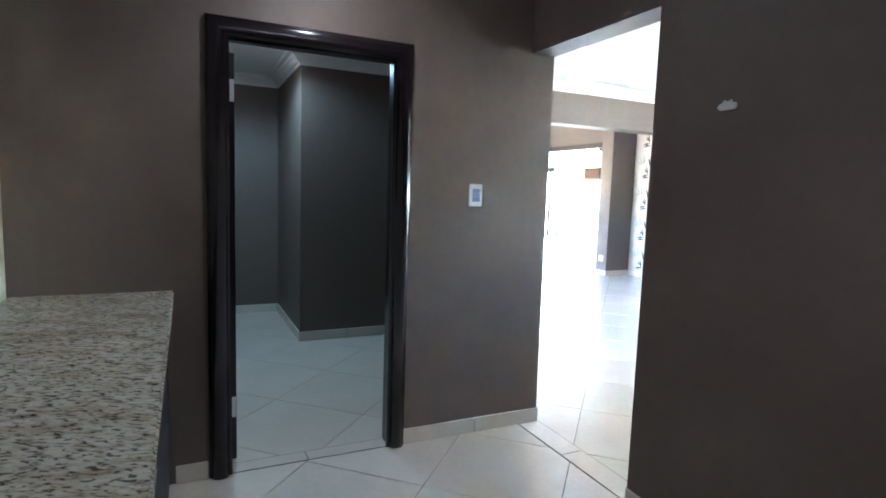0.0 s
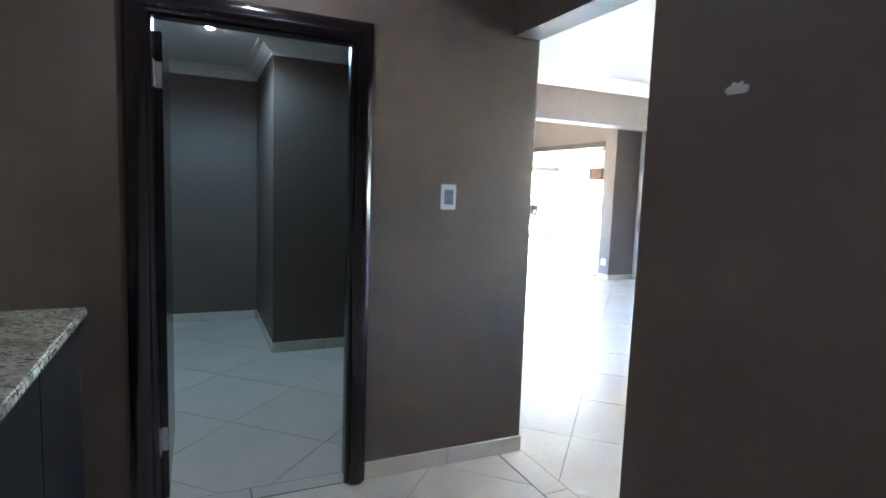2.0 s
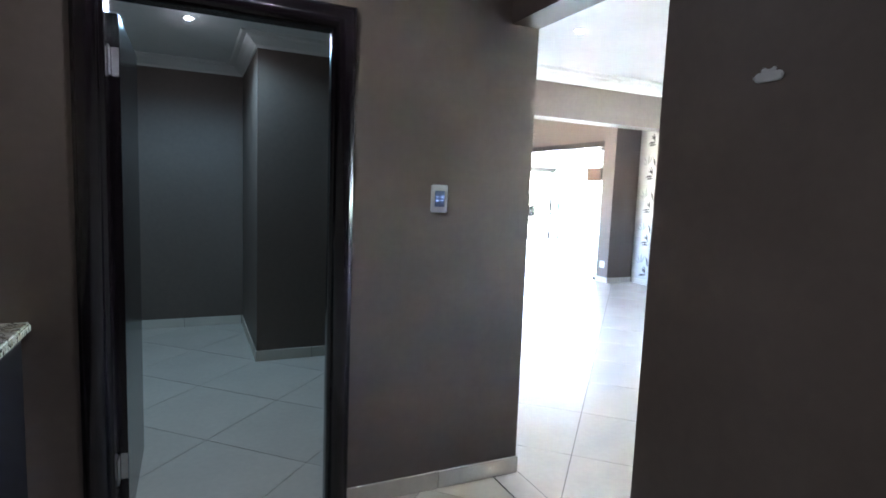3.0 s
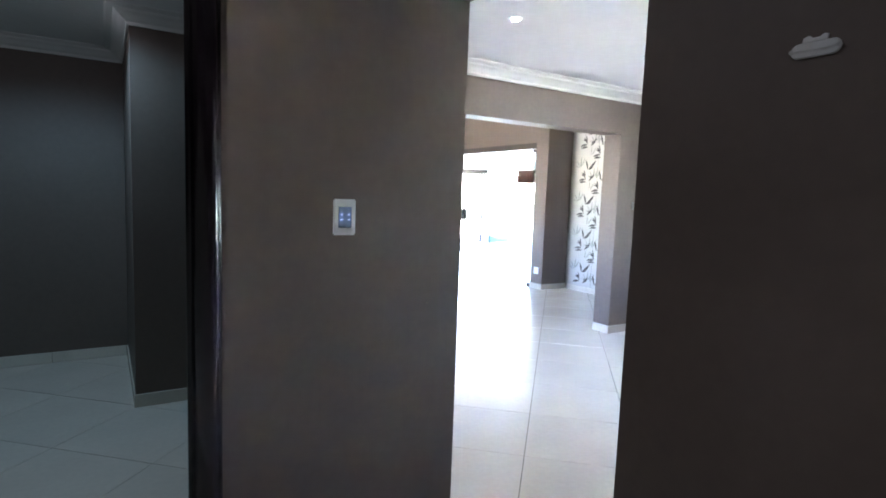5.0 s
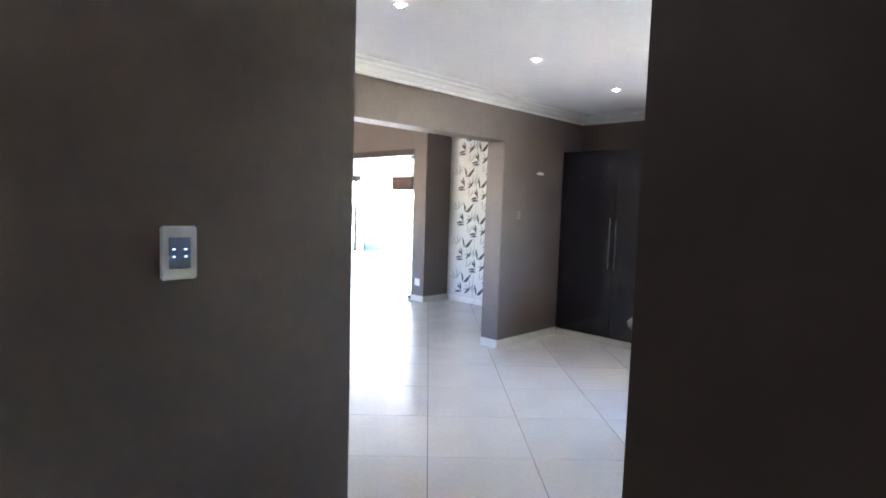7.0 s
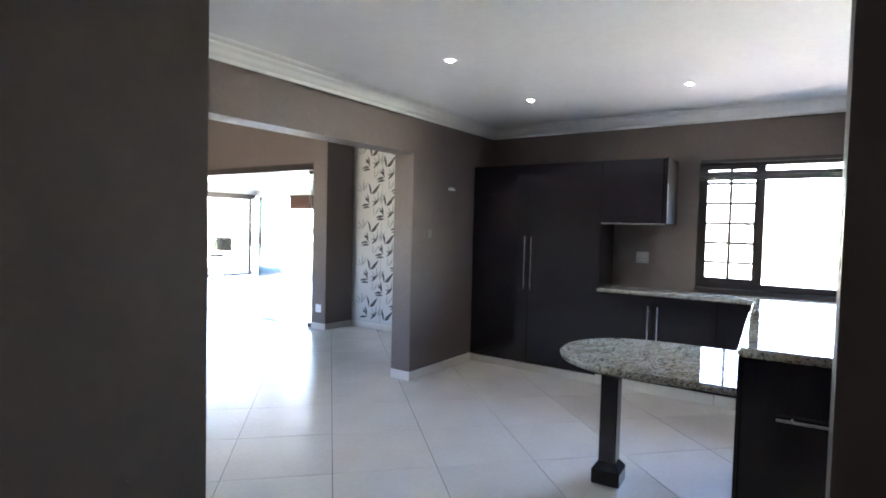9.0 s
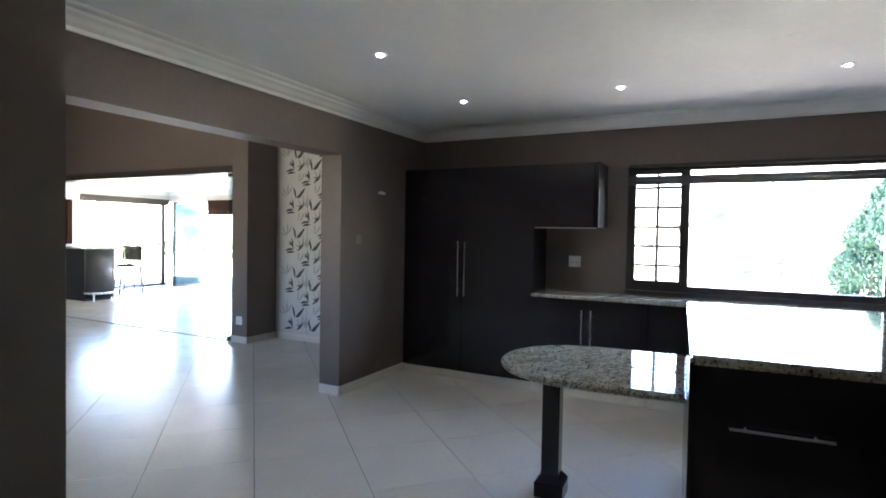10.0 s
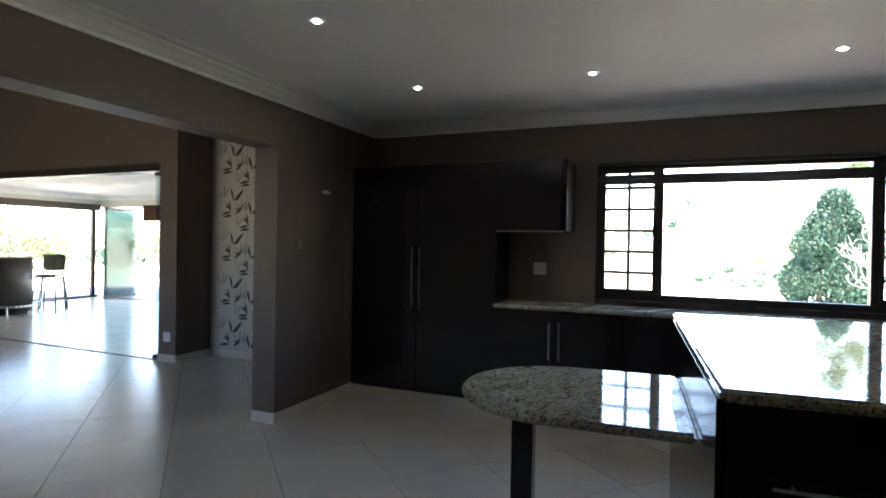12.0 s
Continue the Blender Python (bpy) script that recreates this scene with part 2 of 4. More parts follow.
structure("wall_scullery_north", boxes((-2.80, -1.80, 0, 0.11, 0, TOP), (-0.965, -0.014, 0, 0.11, 0, TOP), (-1.80, -0.965, 0, 0.11, 2.08, TOP)), M_WALL, "matt taupe painted wall with a dark framed doorway")
structure("wall_scullery_east", boxes((-0.165, 0, -3.75, -0.945, 0, TOP), (-0.165, -0.014, -0.945, 0, HDR, TOP)), M_WALL, "matt taupe painted wall with a full height opening")
structure("wall_scullery_west", boxes((-2.80, -2.64, -4.35, 0, 0, TOP)), M_SPLASH, "beige wall behind a granite counter")
structure("wall_scullery_south", boxes((-2.64, -0.165, -4.35, -4.2, 0, TOP), (-0.165, 0, -4.35, -3.75, 0, TOP)), M_WALL, "plain taupe wall")
structure("ceiling_scullery", boxes((-2.64, -0.165, -4.2, 0, H, TOP)), M_CEIL, "white painted ceiling", "ceiling")

structure("wall_pantry_east", boxes((-0.165, -0.014, 0.11, 3.9, 0, TOP)), M_WALL, "taupe painted wall")
structure("wall_pantry_north", boxes((-2.80, -0.165, 3.56, 3.9, 0, TOP)), M_WALL, "taupe painted wall of the small room")
structure("wall_pantry_west", boxes((-2.80, -2.64, 0.11, 3.56, 0, TOP)), M_WALL, "taupe painted wall of the small room")
structure("wall_pantry_corner", boxes((-1.05, -0.165, 2.245, 3.56, 0, TOP)), M_WALL, "taupe boxed corner inside the small room")
structure("ceiling_pantry", boxes((-2.64, -0.165, 0.11, 3.56, 2.545, TOP)), M_CEIL, "white painted ceiling with a downlight", "ceiling")

structure("wall_kitchen_north", boxes((3.55, 5.29, 2.33, 2.555, 0, LT), (0, 3.55, 2.33, 2.555, 2.192, LT)), M_WALL, "taupe painted wall with a wide opening to the lounge")
WY0, WY1, WZ0, WZ1 = -2.46, 0.083, 0.988, 2.162
structure("wall_kitchen_east", boxes((5.06, 5.29, -3.75, WY0, 0, TOP), (5.06, 5.29, WY1, 2.33, 0, TOP), (5.06, 5.29, WY0, WY1, 0, WZ0), (5.06, 5.29, WY0, WY1, WZ1, TOP)), M_WALL, "taupe painted wall with a wide garden window")
structure("wall_kitchen_south", boxes((0, 5.29, -3.75, -3.6, 0, TOP)), M_WALL, "plain taupe wall")
structure("ceiling_kitchen", boxes((-0.014, 5.06, -3.6, 2.33, H, TOP)), M_CEIL, "white painted ceiling with downlights", "ceiling")

structure("wall_lounge_recess", boxes((5.305, 5.48, 2.555, 4.82, 0, LT)), M_PAPER, "recessed wall hung with leaf wallpaper")
structure("wall_lounge_east", boxes((4.78, 5.48, 4.82, 5.10, 0, LT), (4.78, 4.97, 5.10, 10.30, 2.36, LT), (4.78, 4.97, 10.30, 11.2, 0, LT)), M_WALL, "taupe wall above folding glass doors")
structure("wall_lounge_north", boxes((0, 4.78, 11.05, 11.2, 0, LT)), M_WALL, "plain taupe wall")
# Unseen opening in this wall, added to let daylight into the lounge.
structure("wall_lounge_west", boxes((-0.15, 0, 3.9, 5.0, 0, LT), (-0.15, 0, 6.9, 11.2, 0, LT), (-0.15, 0, 5.0, 6.9, 2.05, LT), (-0.15, 0, 5.0, 6.9, 0, 0.95), (-0.15, 0, 2.555, 3.9, TOP, LT)), M_WALL, "plain taupe wall")
structure("ceiling_lounge", boxes((-0.15, 5.48, 2.33, 11.2, LT, LT + 0.12)), M_CEIL, "high white ceiling", "ceiling")

PX1, PY1, PH = 9.30, 12.62, 2.50
structure("wall_patio_north", boxes((4.78, 7.02, PY1, PY1 + 0.2, 0, 2.75), (7.02, PX1 + 0.15, PY1, PY1 + 0.2, 2.22, 2.75), (4.78, 4.97, 11.2, PY1, 0, 2.75)), M_WALL_PALE, "pale wall of the sun room with wide glazing")
structure("wall_patio_east", boxes((PX1, PX1 + 0.15, 5.08, PY1, 2.22, 2.75), (PX1, PX1 + 0.15, 5.0, 7.4, 0, 2.22)), M_WALL_PALE, "beam above the open folding doors")
structure("wall_patio_south", boxes((5.48, PX1 + 0.15, 4.85, 5.0, 0, 2.75)), M_WALL_PALE, "pale wall of the sun room")
structure("ceiling_patio", boxes((4.97, PX1, 5.0, PY1, PH, 2.75)), M_CEIL, "white ceiling of the sun room", "ceiling")


# ---- cornices ----
def cornice(name, path, z, drop, reach, closed=False, mat=None):
    """A stepped plaster moulding along path: corners in plan with the way into the room for each."""
    prof = [(0.0, -drop), (reach * 0.10, -drop), (reach * 0.12, -drop * 0.80), (reach * 0.30, -drop * 0.66), (reach * 0.46, -drop * 0.44), (reach * 0.62, -drop * 0.30),
            (reach * 0.66, -drop * 0.16), (reach * 0.92, -drop * 0.12), (reach, -0.004), (reach, 0.0)]
    bm = bmesh.new()
    rows = []
    for x, y, nx, ny in path:
        rows.append([bm.verts.new((x + nx * o, y + ny * o, z + h)) for o, h in prof])
    for a, b in zip(rows, rows[1:]):
        for i in range(len(prof) - 1):
            bm.faces.new((a[i], a[i + 1], b[i + 1], b[i]))
    bmesh.ops.recalc_face_normals(bm, faces=bm.faces[:])
    return structure(name, bm, mat or M_CORNICE, "white moulded plaster cornice", "cornice")


cornice("trim_kitchen_cornice", [(-0.014, -3.6, 1, 1), (-0.014, 2.33, 1, -1), (5.06, 2.33, -1, -1), (5.06, -3.6, -1, 1), (-0.014, -3.6, 1, 1)], H, 0.105, 0.16)
cornice("trim_pantry_cornice", [(-2.64, 0.11, 1, 1), (-2.64, 3.56, 1, -1), (-1.05, 3.56, -1, -1), (-1.05, 2.245, -1, -1), (-0.165, 2.245, -1, -1), (-0.165, 0.11, -1, 1)], 2.545, 0.095, 0.13)
cornice("trim_patio_cornice", [(4.97, PY1, 1, -1), (PX1, PY1, -1, -1), (PX1, 5.0, -1, 1)], PH, 0.12, 0.12)


# ---- skirting ----
def skirting(name, x0, y0, x1, y1, nx, ny, h=0.088, piece=0.6):
    """A run of skirting tiles along a wall face whose way into the room is nx, ny."""
    root = tagged(new(name), "cream ceramic skirting tiles along the wall", "baseboard", "", "structure")
    length = math.hypot(x1 - x0, y1 - y0)
    ux, uy = (x1 - x0) / length, (y1 - y0) / length
    n = max(1, math.ceil(length / piece - 0.05))
    for i in range(n):
        a, b = length * i / n, length * (i + 1) / n - 0.003
        xs = sorted((x0 + ux * a, x0 + ux * b, x0 + ux * a + nx * 0.011, x0 + ux * b + nx * 0.011))
        ys = sorted((y0 + uy * a, y0 + uy * b, y0 + uy * a + ny * 0.011, y0 + uy * b + ny * 0.011))
        part("skirting_tile", box(bmesh.new(), xs[0], xs[-1], ys[0], ys[-1], 0.001, h, 0.002, 1), M_SKIRT, root)
    return root


skirting("baseboard_1", -0.90, 0, -0.003, 0, 0, -1)
skirting("baseboard_2", -2.035, 0, -1.89, 0, 0, -1)
skirting("baseboard_3", -0.165, -3.7, -0.165, -0.945, -1, 0)
skirting("baseboard_4", -1.061, 2.245, -0.165, 2.245, 0, -1)
skirting("baseboard_5", -1.05, 2.245, -1.05, 3.56, -1, 0)
skirting("baseboard_6", -2.64, 3.56, -1.061, 3.56, 0, -1)
skirting("baseboard_7", 3.539, 2.33, 4.66, 2.33, 0, -1)
skirting("baseboard_8", 3.55, 2.33, 3.55, 2.555, -1, 0)
skirting("baseboard_9", 4.78, 4.809, 4.78, 5.10, -1, 0)
skirting("baseboard_10", 4.78, 4.82, 5.305, 4.82, 0, -1)
skirting("baseboard_11", 5.305, 2.555, 5.305, 4.809, -1, 0)
skirting("baseboard_12", 4.66, 0.872, 4.66, 2.318, -1, 0, 0.078)
skirting("baseboard_13", -0.014, 0.0, -0.014, 2.33, 1, 0)
skirting("baseboard_14", -0.165, -0.945, 0.0, -0.945, 0, 1)


# ---- doorway, frame and leaf ----
def door_frame():
    root = tagged(new("door_1"), "dark mahogany door frame with an open door leaf", "door", "", "structure")
    # rounded architrave profile, swept up, across and down
    prof = [(0.0, 0.0), (0.0, -0.018), (0.003, -0.022), (0.010, -0.023)] + [(0.046 - 0.036 * math.cos(math.pi * i / 10), -0.023 - 0.024 * math.sin(math.pi * i / 10)) for i in range(1, 10)] + \
        [(0.083, -0.020), (0.090, -0.016), (0.098, -0.014), (0.098, 0.0)]

    def sweep(path):
        bm = bmesh.new()
        rows = []
        for x, z, ox, oz in path:
            rows.append([bm.verts.new((x + ox * (0.098 - a), b, z + oz * (0.098 - a))) for a, b in prof])
        for r0, r1 in zip(rows, rows[1:]):
            for i in range(len(prof) - 1):
                bm.faces.new((r0[i], r0[i + 1], r1[i + 1], r1[i]))
        bm.faces.new(rows[0])
        bm.faces.new(rows[-1])
        bmesh.ops.recalc_face_normals(bm, faces=bm.faces[:])
        return bm
    x0, x1, z1 = -1.79, -1.0, 2.051
    part("architrave", sweep([(x0, 0.004, -1, 0), (x0, z1, -1, 1), (x1, z1, 1, 1), (x1, 0.004, 1, 0)]), M_FRAMEWOOD, root, "rounded dark wood moulding", smooth=True)
    part("jamb", box(bmesh.new(), -1.80, -1.787, -0.010, 0.118, 0.002, 2.08, 0.001), M_FRAMEWOOD, root)
    part("jamb", box(bmesh.new(), -0.980, -0.965, -0.010, 0.118, 0.002, 2.08, 0.001), M_FRAMEWOOD, root)
    part("head", box(bmesh.new(), -1.787, -0.980, -0.012, 0.118, 2.066, 2.08, 0.003), M_FRAMEWOOD, root)
    leaf = part("door_leaf", box(bmesh.new(), -1.797, -1.756, 0.126, 0.88, 0.012, 2.025, 0.003), M_FRAMEWOOD, root, "open dark wooden door leaf")
    for z in (0.24, 1.80):
        part("hinge", boxes((-1.786, -1.7835, 0.055, 0.115, z, z + 0.10), (-1.782, -1.758, 0.1195, 0.1255, z - 0.002, z + 0.102), bevel=0.001), M_STEEL, leaf, "steel butt hinge")
    return root


door_frame()


# ---- downlights ----
def downlight(x, y, z, watts, cone=150, color=LAMP_COLOR):
    root = thing("downlight", "small round recessed ceiling downlight, switched " + ("on" if watts else "off"), "ceiling light", "recessed downlights", (x, y, z))
    bm = bmesh.new()
    n = 28
    ring = [(0.045, 0.0), (0.045, -0.004), (0.041, -0.007), (0.026, -0.006), (0.022, -0.002)]
    rows = [[bm.verts.new((r * math.cos(a), r * math.sin(a), h)) for r, h in ring] for a in (2 * math.pi * i / n for i in range(n))]
    for i in range(n):
        a, b = rows[i], rows[(i + 1) % n]
        for k in range(len(ring) - 1):
            bm.faces.new((a[k], b[k], b[k + 1], a[k + 1]))
    part("bezel", bm, M_WHITE, root, smooth=True)
    # The dome gives the lens the round outline of the lamp's glare.
    bm = bmesh.new()
    dome = [(0.0205, -0.003), (0.018, -0.008), (0.013, -0.0125), (0.007, -0.0145)]
    rows = [[bm.verts.new((r * math.cos(a), r * math.sin(a), h)) for r, h in dome] for a in (2 * math.pi * i / 24 for i in range(24))]
    for i in range(24):
        a, b = rows[i], rows[(i + 1) % 24]
        for k in range(3):
            bm.faces.new((a[k], b[k], b[k + 1], a[k + 1]))
    bm.faces.new([row[-1] for row in rows])
    bmesh.ops.recalc_face_normals(bm, faces=bm.faces[:])
    part("lens", bm, M_LAMP, root, "glowing domed lens", smooth=True)
    if watts:
        lamp = downlight_lamp(x, y, z, watts, cone)
        lamp.data.color = color


for x, y in ((1.10, 1.14), (2.525, 1.225), (3.85, 1.265), (3.935, -0.025), (3.95, -1.445)):
    downlight(x, y, H, 0.12)
cover = bmesh.new()
bmesh.ops.create_cone(cover, cap_ends=True, segments=28, radius1=0.034, radius2=0.040, depth=0.003)
tagged(new("ceiling_cover", mesh_of("ceiling_cover", cover, M_CEIL)), "flat white round cover plate on the ceiling", "cover plate").location = (3.21, -1.09, H - 0.0016)
downlight(-1.525, 2.05, 2.545, 0.27, 165, (0.44, 0.80, 1.0))
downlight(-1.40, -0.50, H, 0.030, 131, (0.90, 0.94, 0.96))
# Unseen, added to brighten the counter and the east wall.
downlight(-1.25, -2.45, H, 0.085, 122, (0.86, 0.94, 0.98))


# ---- kitchen window ----
def bars(root, name, mat, specs):
    for sp in specs:
        part(name, box(bmesh.new(), *sp, 0.003, 1), mat, root)


def kitchen_window():
    root = tagged(new("window_1"), "wide dark framed garden window with small paned casements", "window", "", "structure")
    x0, x1 = 5.075, 5.135
    bars(root, "window_frame", M_FRAMEDARK, [(x0, x1, WY0, WY1, WZ0, WZ0 + 0.06), (x0, x1, WY0, WY1, WZ1 - 0.045, WZ1), (x0, x1, WY1 - 0.05, WY1, WZ0 + 0.06, WZ1 - 0.045), (x0, x1, WY0, WY0 + 0.05, WZ0 + 0.06, WZ1 - 0.045),
                                             (x0 - 0.004, x1, -0.462, -0.407, WZ0 + 0.06, WZ1 - 0.045), (x0 - 0.004, x1, -1.955, -1.900, WZ0 + 0.06, WZ1 - 0.045)])
    part("window_sill", box(bmesh.new(), 5.02, 5.075, WY0, WY1, WZ0 - 0.035, WZ0 + 0.004, 0.004), M_FRAMEDARK, root)
    for ya, yb in ((WY1 - 0.05, -0.407), (-1.955, WY0 + 0.05)):
        sash = new("sash")
        sash.parent = root
        y0, y1 = min(ya, yb), max(ya, yb)
        z0, z1 = WZ0 + 0.06, WZ1 - 0.045
        xs = (x0 - 0.002, x1 - 0.015)
        part("sash_rail", boxes((*xs, y0, y1, z0, z0 + 0.04), (*xs, y0, y1, z1 - 0.03, z1), (*xs, y0, y0 + 0.025, z0 + 0.04, z1 - 0.03), (*xs, y1 - 0.025, y1, z0 + 0.04, z1 - 0.03)), M_FRAMEDARK, sash)
        mid = (y0 + y1) / 2
        part("glazing_bar", box(bmesh.new(), x0 + 0.008, x0 + 0.03, mid - 0.0135, mid + 0.0135, z0 + 0.04, z1 - 0.03), M_FRAMEDARK, sash)
        for z in (1.230, 1.411, 1.592, 1.776, 1.961):
            part("glazing_bar", box(bmesh.new(), x0 + 0.01, x0 + 0.028, y0 + 0.025, y1 - 0.025, z - 0.013, z + 0.013), M_FRAMEDARK, sash)
        pane = part("pane", box(bmesh.new(), x0 + 0.016, x0 + 0.021, y0 + 0.02, y1 - 0.02, z0 + 0.03, z1 - 0.02), M_GLASS, sash)
        pane.visible_shadow = False
        hy = y0 + 0.035 if ya > -1 else y1 - 0.035
        bm = boxes((x0 - 0.012, x0 - 0.002, hy - 0.02, hy - 0.004, 1.55, 1.62), bevel=0.003)
        rod(bm, (x0 - 0.016, hy - 0.012, 1.615), (x0 - 0.05, hy + 0.02, 1.53), 0.006)
        part("window_latch", bm, M_ALU, sash)
    pane = part("pane", box(bmesh.new(), x0 + 0.016, x0 + 0.021, -1.900, -0.462, WZ0 + 0.06, WZ1 - 0.045), M_GLASS, root)
    pane.visible_shadow = False
    return root


kitchen_window()


def window_blind(label, y0, y1, slats, pitch, tilt):
    mid, half = (y0 + y1) / 2, (y1 - y0) / 2
    root = thing("window_blind", label, "blind", "window blinds", (5.05, mid, 1.998))
    part("headrail", box(bmesh.new(), -0.028, 0.008, -half, half, 0.15, 0.180, 0.003), M_BLINDDARK, root)
    for i in range(slats):
        ob = part("slat", box(bmesh.new(), -0.026, 0.006, -half + 0.0002, half - 0.0002, 0, 0.0075), M_BLINDDARK, root)
        ob.matrix_local = pose(0, 0, 0.007 + i * pitch, tilt + random.uniform(-0.12, 0.12), random.uniform(-3, 3), random.uniform(-0.15, 0.15))
    ob = part("bottom_rail", box(bmesh.new(), -0.026, 0.006, -half + 0.0002, half - 0.0002, -0.012, 0.006, 0.003), M_BLINDDARK, root)
    ob.matrix_local = pose(0, 0, 0, tilt, 0, 0)
    for y in (-half * 0.72, half * 0.72):
        part("cord", rod(bmesh.new(), (-0.012, y, 0.0), (-0.012, y, 0.155), 0.0018, sides=6), M_BLINDDARK, root)
    return root


window_blind("dark raised venetian blind hung across the garden window", -1.1523, 0.07, 7, 0.0088, 0.25)
window_blind("dark venetian blind hung lower and askew in the garden window", -1.93, -1.1527, 7, 0.0092, -0.7)


# ---- kitchen furniture ----
def bar_handle(parent, p0, p1, out, r=0.005, stand=0.03):
    """A steel bar handle from p0 to p1, standing off along out."""
    p0, p1, out = Vector(p0), Vector(p1), Vector(out)
    d = (p1 - p0).normalized()
    bm = rod(bmesh.new(), p0 + out * stand, p1 + out * stand, r)
    for q in (p0 + d * 0.05, p1 - d * 0.05):
        rod(bm, q, q + out * stand, r * 0.8)
    return part("handle", bm, M_STEEL, parent, "brushed steel bar handle", smooth=False)


def tall_cupboard():
    root = thing("tall_cupboard", "tall dark veneered two door kitchen cupboard against the wall", "cupboard", at=(4.86, 1.65, 0.08))
    o = (4.86, 1.65, 0.08)
    part("body", boxes((4.668 - o[0], 5.056 - o[0], 0.872 - o[1], 2.326 - o[1], -0.002, 2.172 - o[2])), M_DARKWOOD, root)
    for y0, y1, hy in ((1.632, 2.322, 1.667), (0.874, 1.628, 1.594)):
        door = part("door", box(bmesh.new(), 4.648 - o[0], 4.667 - o[0], y0 - o[1], y1 - o[1], 0.004, 2.168 - o[2], 0.002), M_DARKWOOD, root)
        bar_handle(door, (4.648 - o[0], hy - o[1], 0.86 - o[2]), (4.648 - o[0], hy - o[1], 1.42 - o[2]), (-1, 0, 0))
    return root


tall_cupboard()
bm = boxes((4.68, 5.055, 0.873, 2.325, 0.0, 0.078))
tagged(new("cupboard_plinth", mesh_of("cupboard_plinth", bm, M_SKIRT)), "cream plinth under the tall dark cupboard", "plinth")

WT = 0.946


def base_cabinet(y0, y1):
    root = thing("base_cabinet", "dark veneered kitchen base cabinet with two doors", "cabinet", "base cabinets under the window", (4.84, (y0 + y1) / 2, 0))
    o = (4.84, (y0 + y1) / 2, 0)
    part("body", boxes((4.64 - o[0], 5.056 - o[0], y0 - o[1], y1 - o[1], 0.1, WT - 0.035)), M_DARKWOOD, root)
    part("plinth", boxes((4.632 - o[0], 5.056 - o[0], y0 - o[1], y1 - o[1], 0.002, 0.0995)), M_SKIRT, root, "cream tiled plinth")
    ym = (y0 + y1) / 2
    for a, b, hy in ((y0 + 0.002, ym - 0.002, ym - 0.042), (ym + 0.002, y1 - 0.002, ym + 0.042)):
        door = part("door", box(bmesh.new(), 4.62 - o[0], 4.639 - o[0], a - o[1], b - o[1], 0.11, WT - 0.04, 0.002), M_DARKWOOD, root)
        bar_handle(door, (4.62 - o[0], hy - o[1], 0.505), (4.62 - o[0], hy - o[1], 0.815), (-1, 0, 0))


for y0, y1 in ((-0.18, 0.870), (-1.35, -0.184), (-2.47, -1.354), (-3.58, -2.474)):
    base_cabinet(y0, y1)
tagged(new("worktop", mesh_of("worktop", slab([(4.59, 0.870), (4.59, -3.58), (5.058, -3.58), (5.058, 0.870)], WT - 0.034, WT, 0.007), M_GRANITE)),
       "speckled cream granite worktop below the garden window", "worktop")


def wall_cabinet():
    root = thing("wall_cabinet", "dark veneered wall cabinet hung above the worktop", "cabinet", at=(4.88, 0.62, 1.575))
    o = (4.88, 0.62, 1.575)
    part("body", boxes((4.665 - o[0], 5.058 - o[0], 0.285 - o[1], 0.871 - o[1], 0, 0.597)), M_DARKWOOD, root)
    part("door", box(bmesh.new(), 4.645 - o[0], 4.664 - o[0], 0.31 - o[1], 0.870 - o[1], 0.002, 0.594, 0.002), M_DARKWOOD, root)
    part("end_panel", box(bmesh.new(), 4.645 - o[0], 5.058 - o[0], 0.270 - o[1], 0.284 - o[1], 0, 0.6, 0.002), M_DARKSIDE, root)
    # Paler strip puts the window's sheen on the lower side edge into the colour.
    part("edge_trim", box(bmesh.new(), 4.6425 - o[0], 4.668 - o[0], 0.266 - o[1], 0.2695 - o[1], 0, 0.36, 0.001), M_SATIN, root, "paler satin strip for the window sheen on the side edge")
    part("light_rail", box(bmesh.new(), 4.647 - o[0], 4.662 - o[0], 0.285 - o[1], 0.870 - o[1], -0.012, -0.001, 0.002), M_STEEL, root, "thin steel rail under the door")


wall_cabinet()

IX0, IX1, IY1, IY0, IZ = 1.71, 3.40, -0.68, -2.6, 1.085


def turned(ob, degrees):
    """The island group stands a little askew: turn ob about the island's corner."""
    pivot = Matrix.Translation((IX0, IY1, 0))
    ob.matrix_basis = pivot @ pose(0, 0, 0, 0, 0, degrees) @ pivot.inverted() @ ob.matrix_basis
    return ob


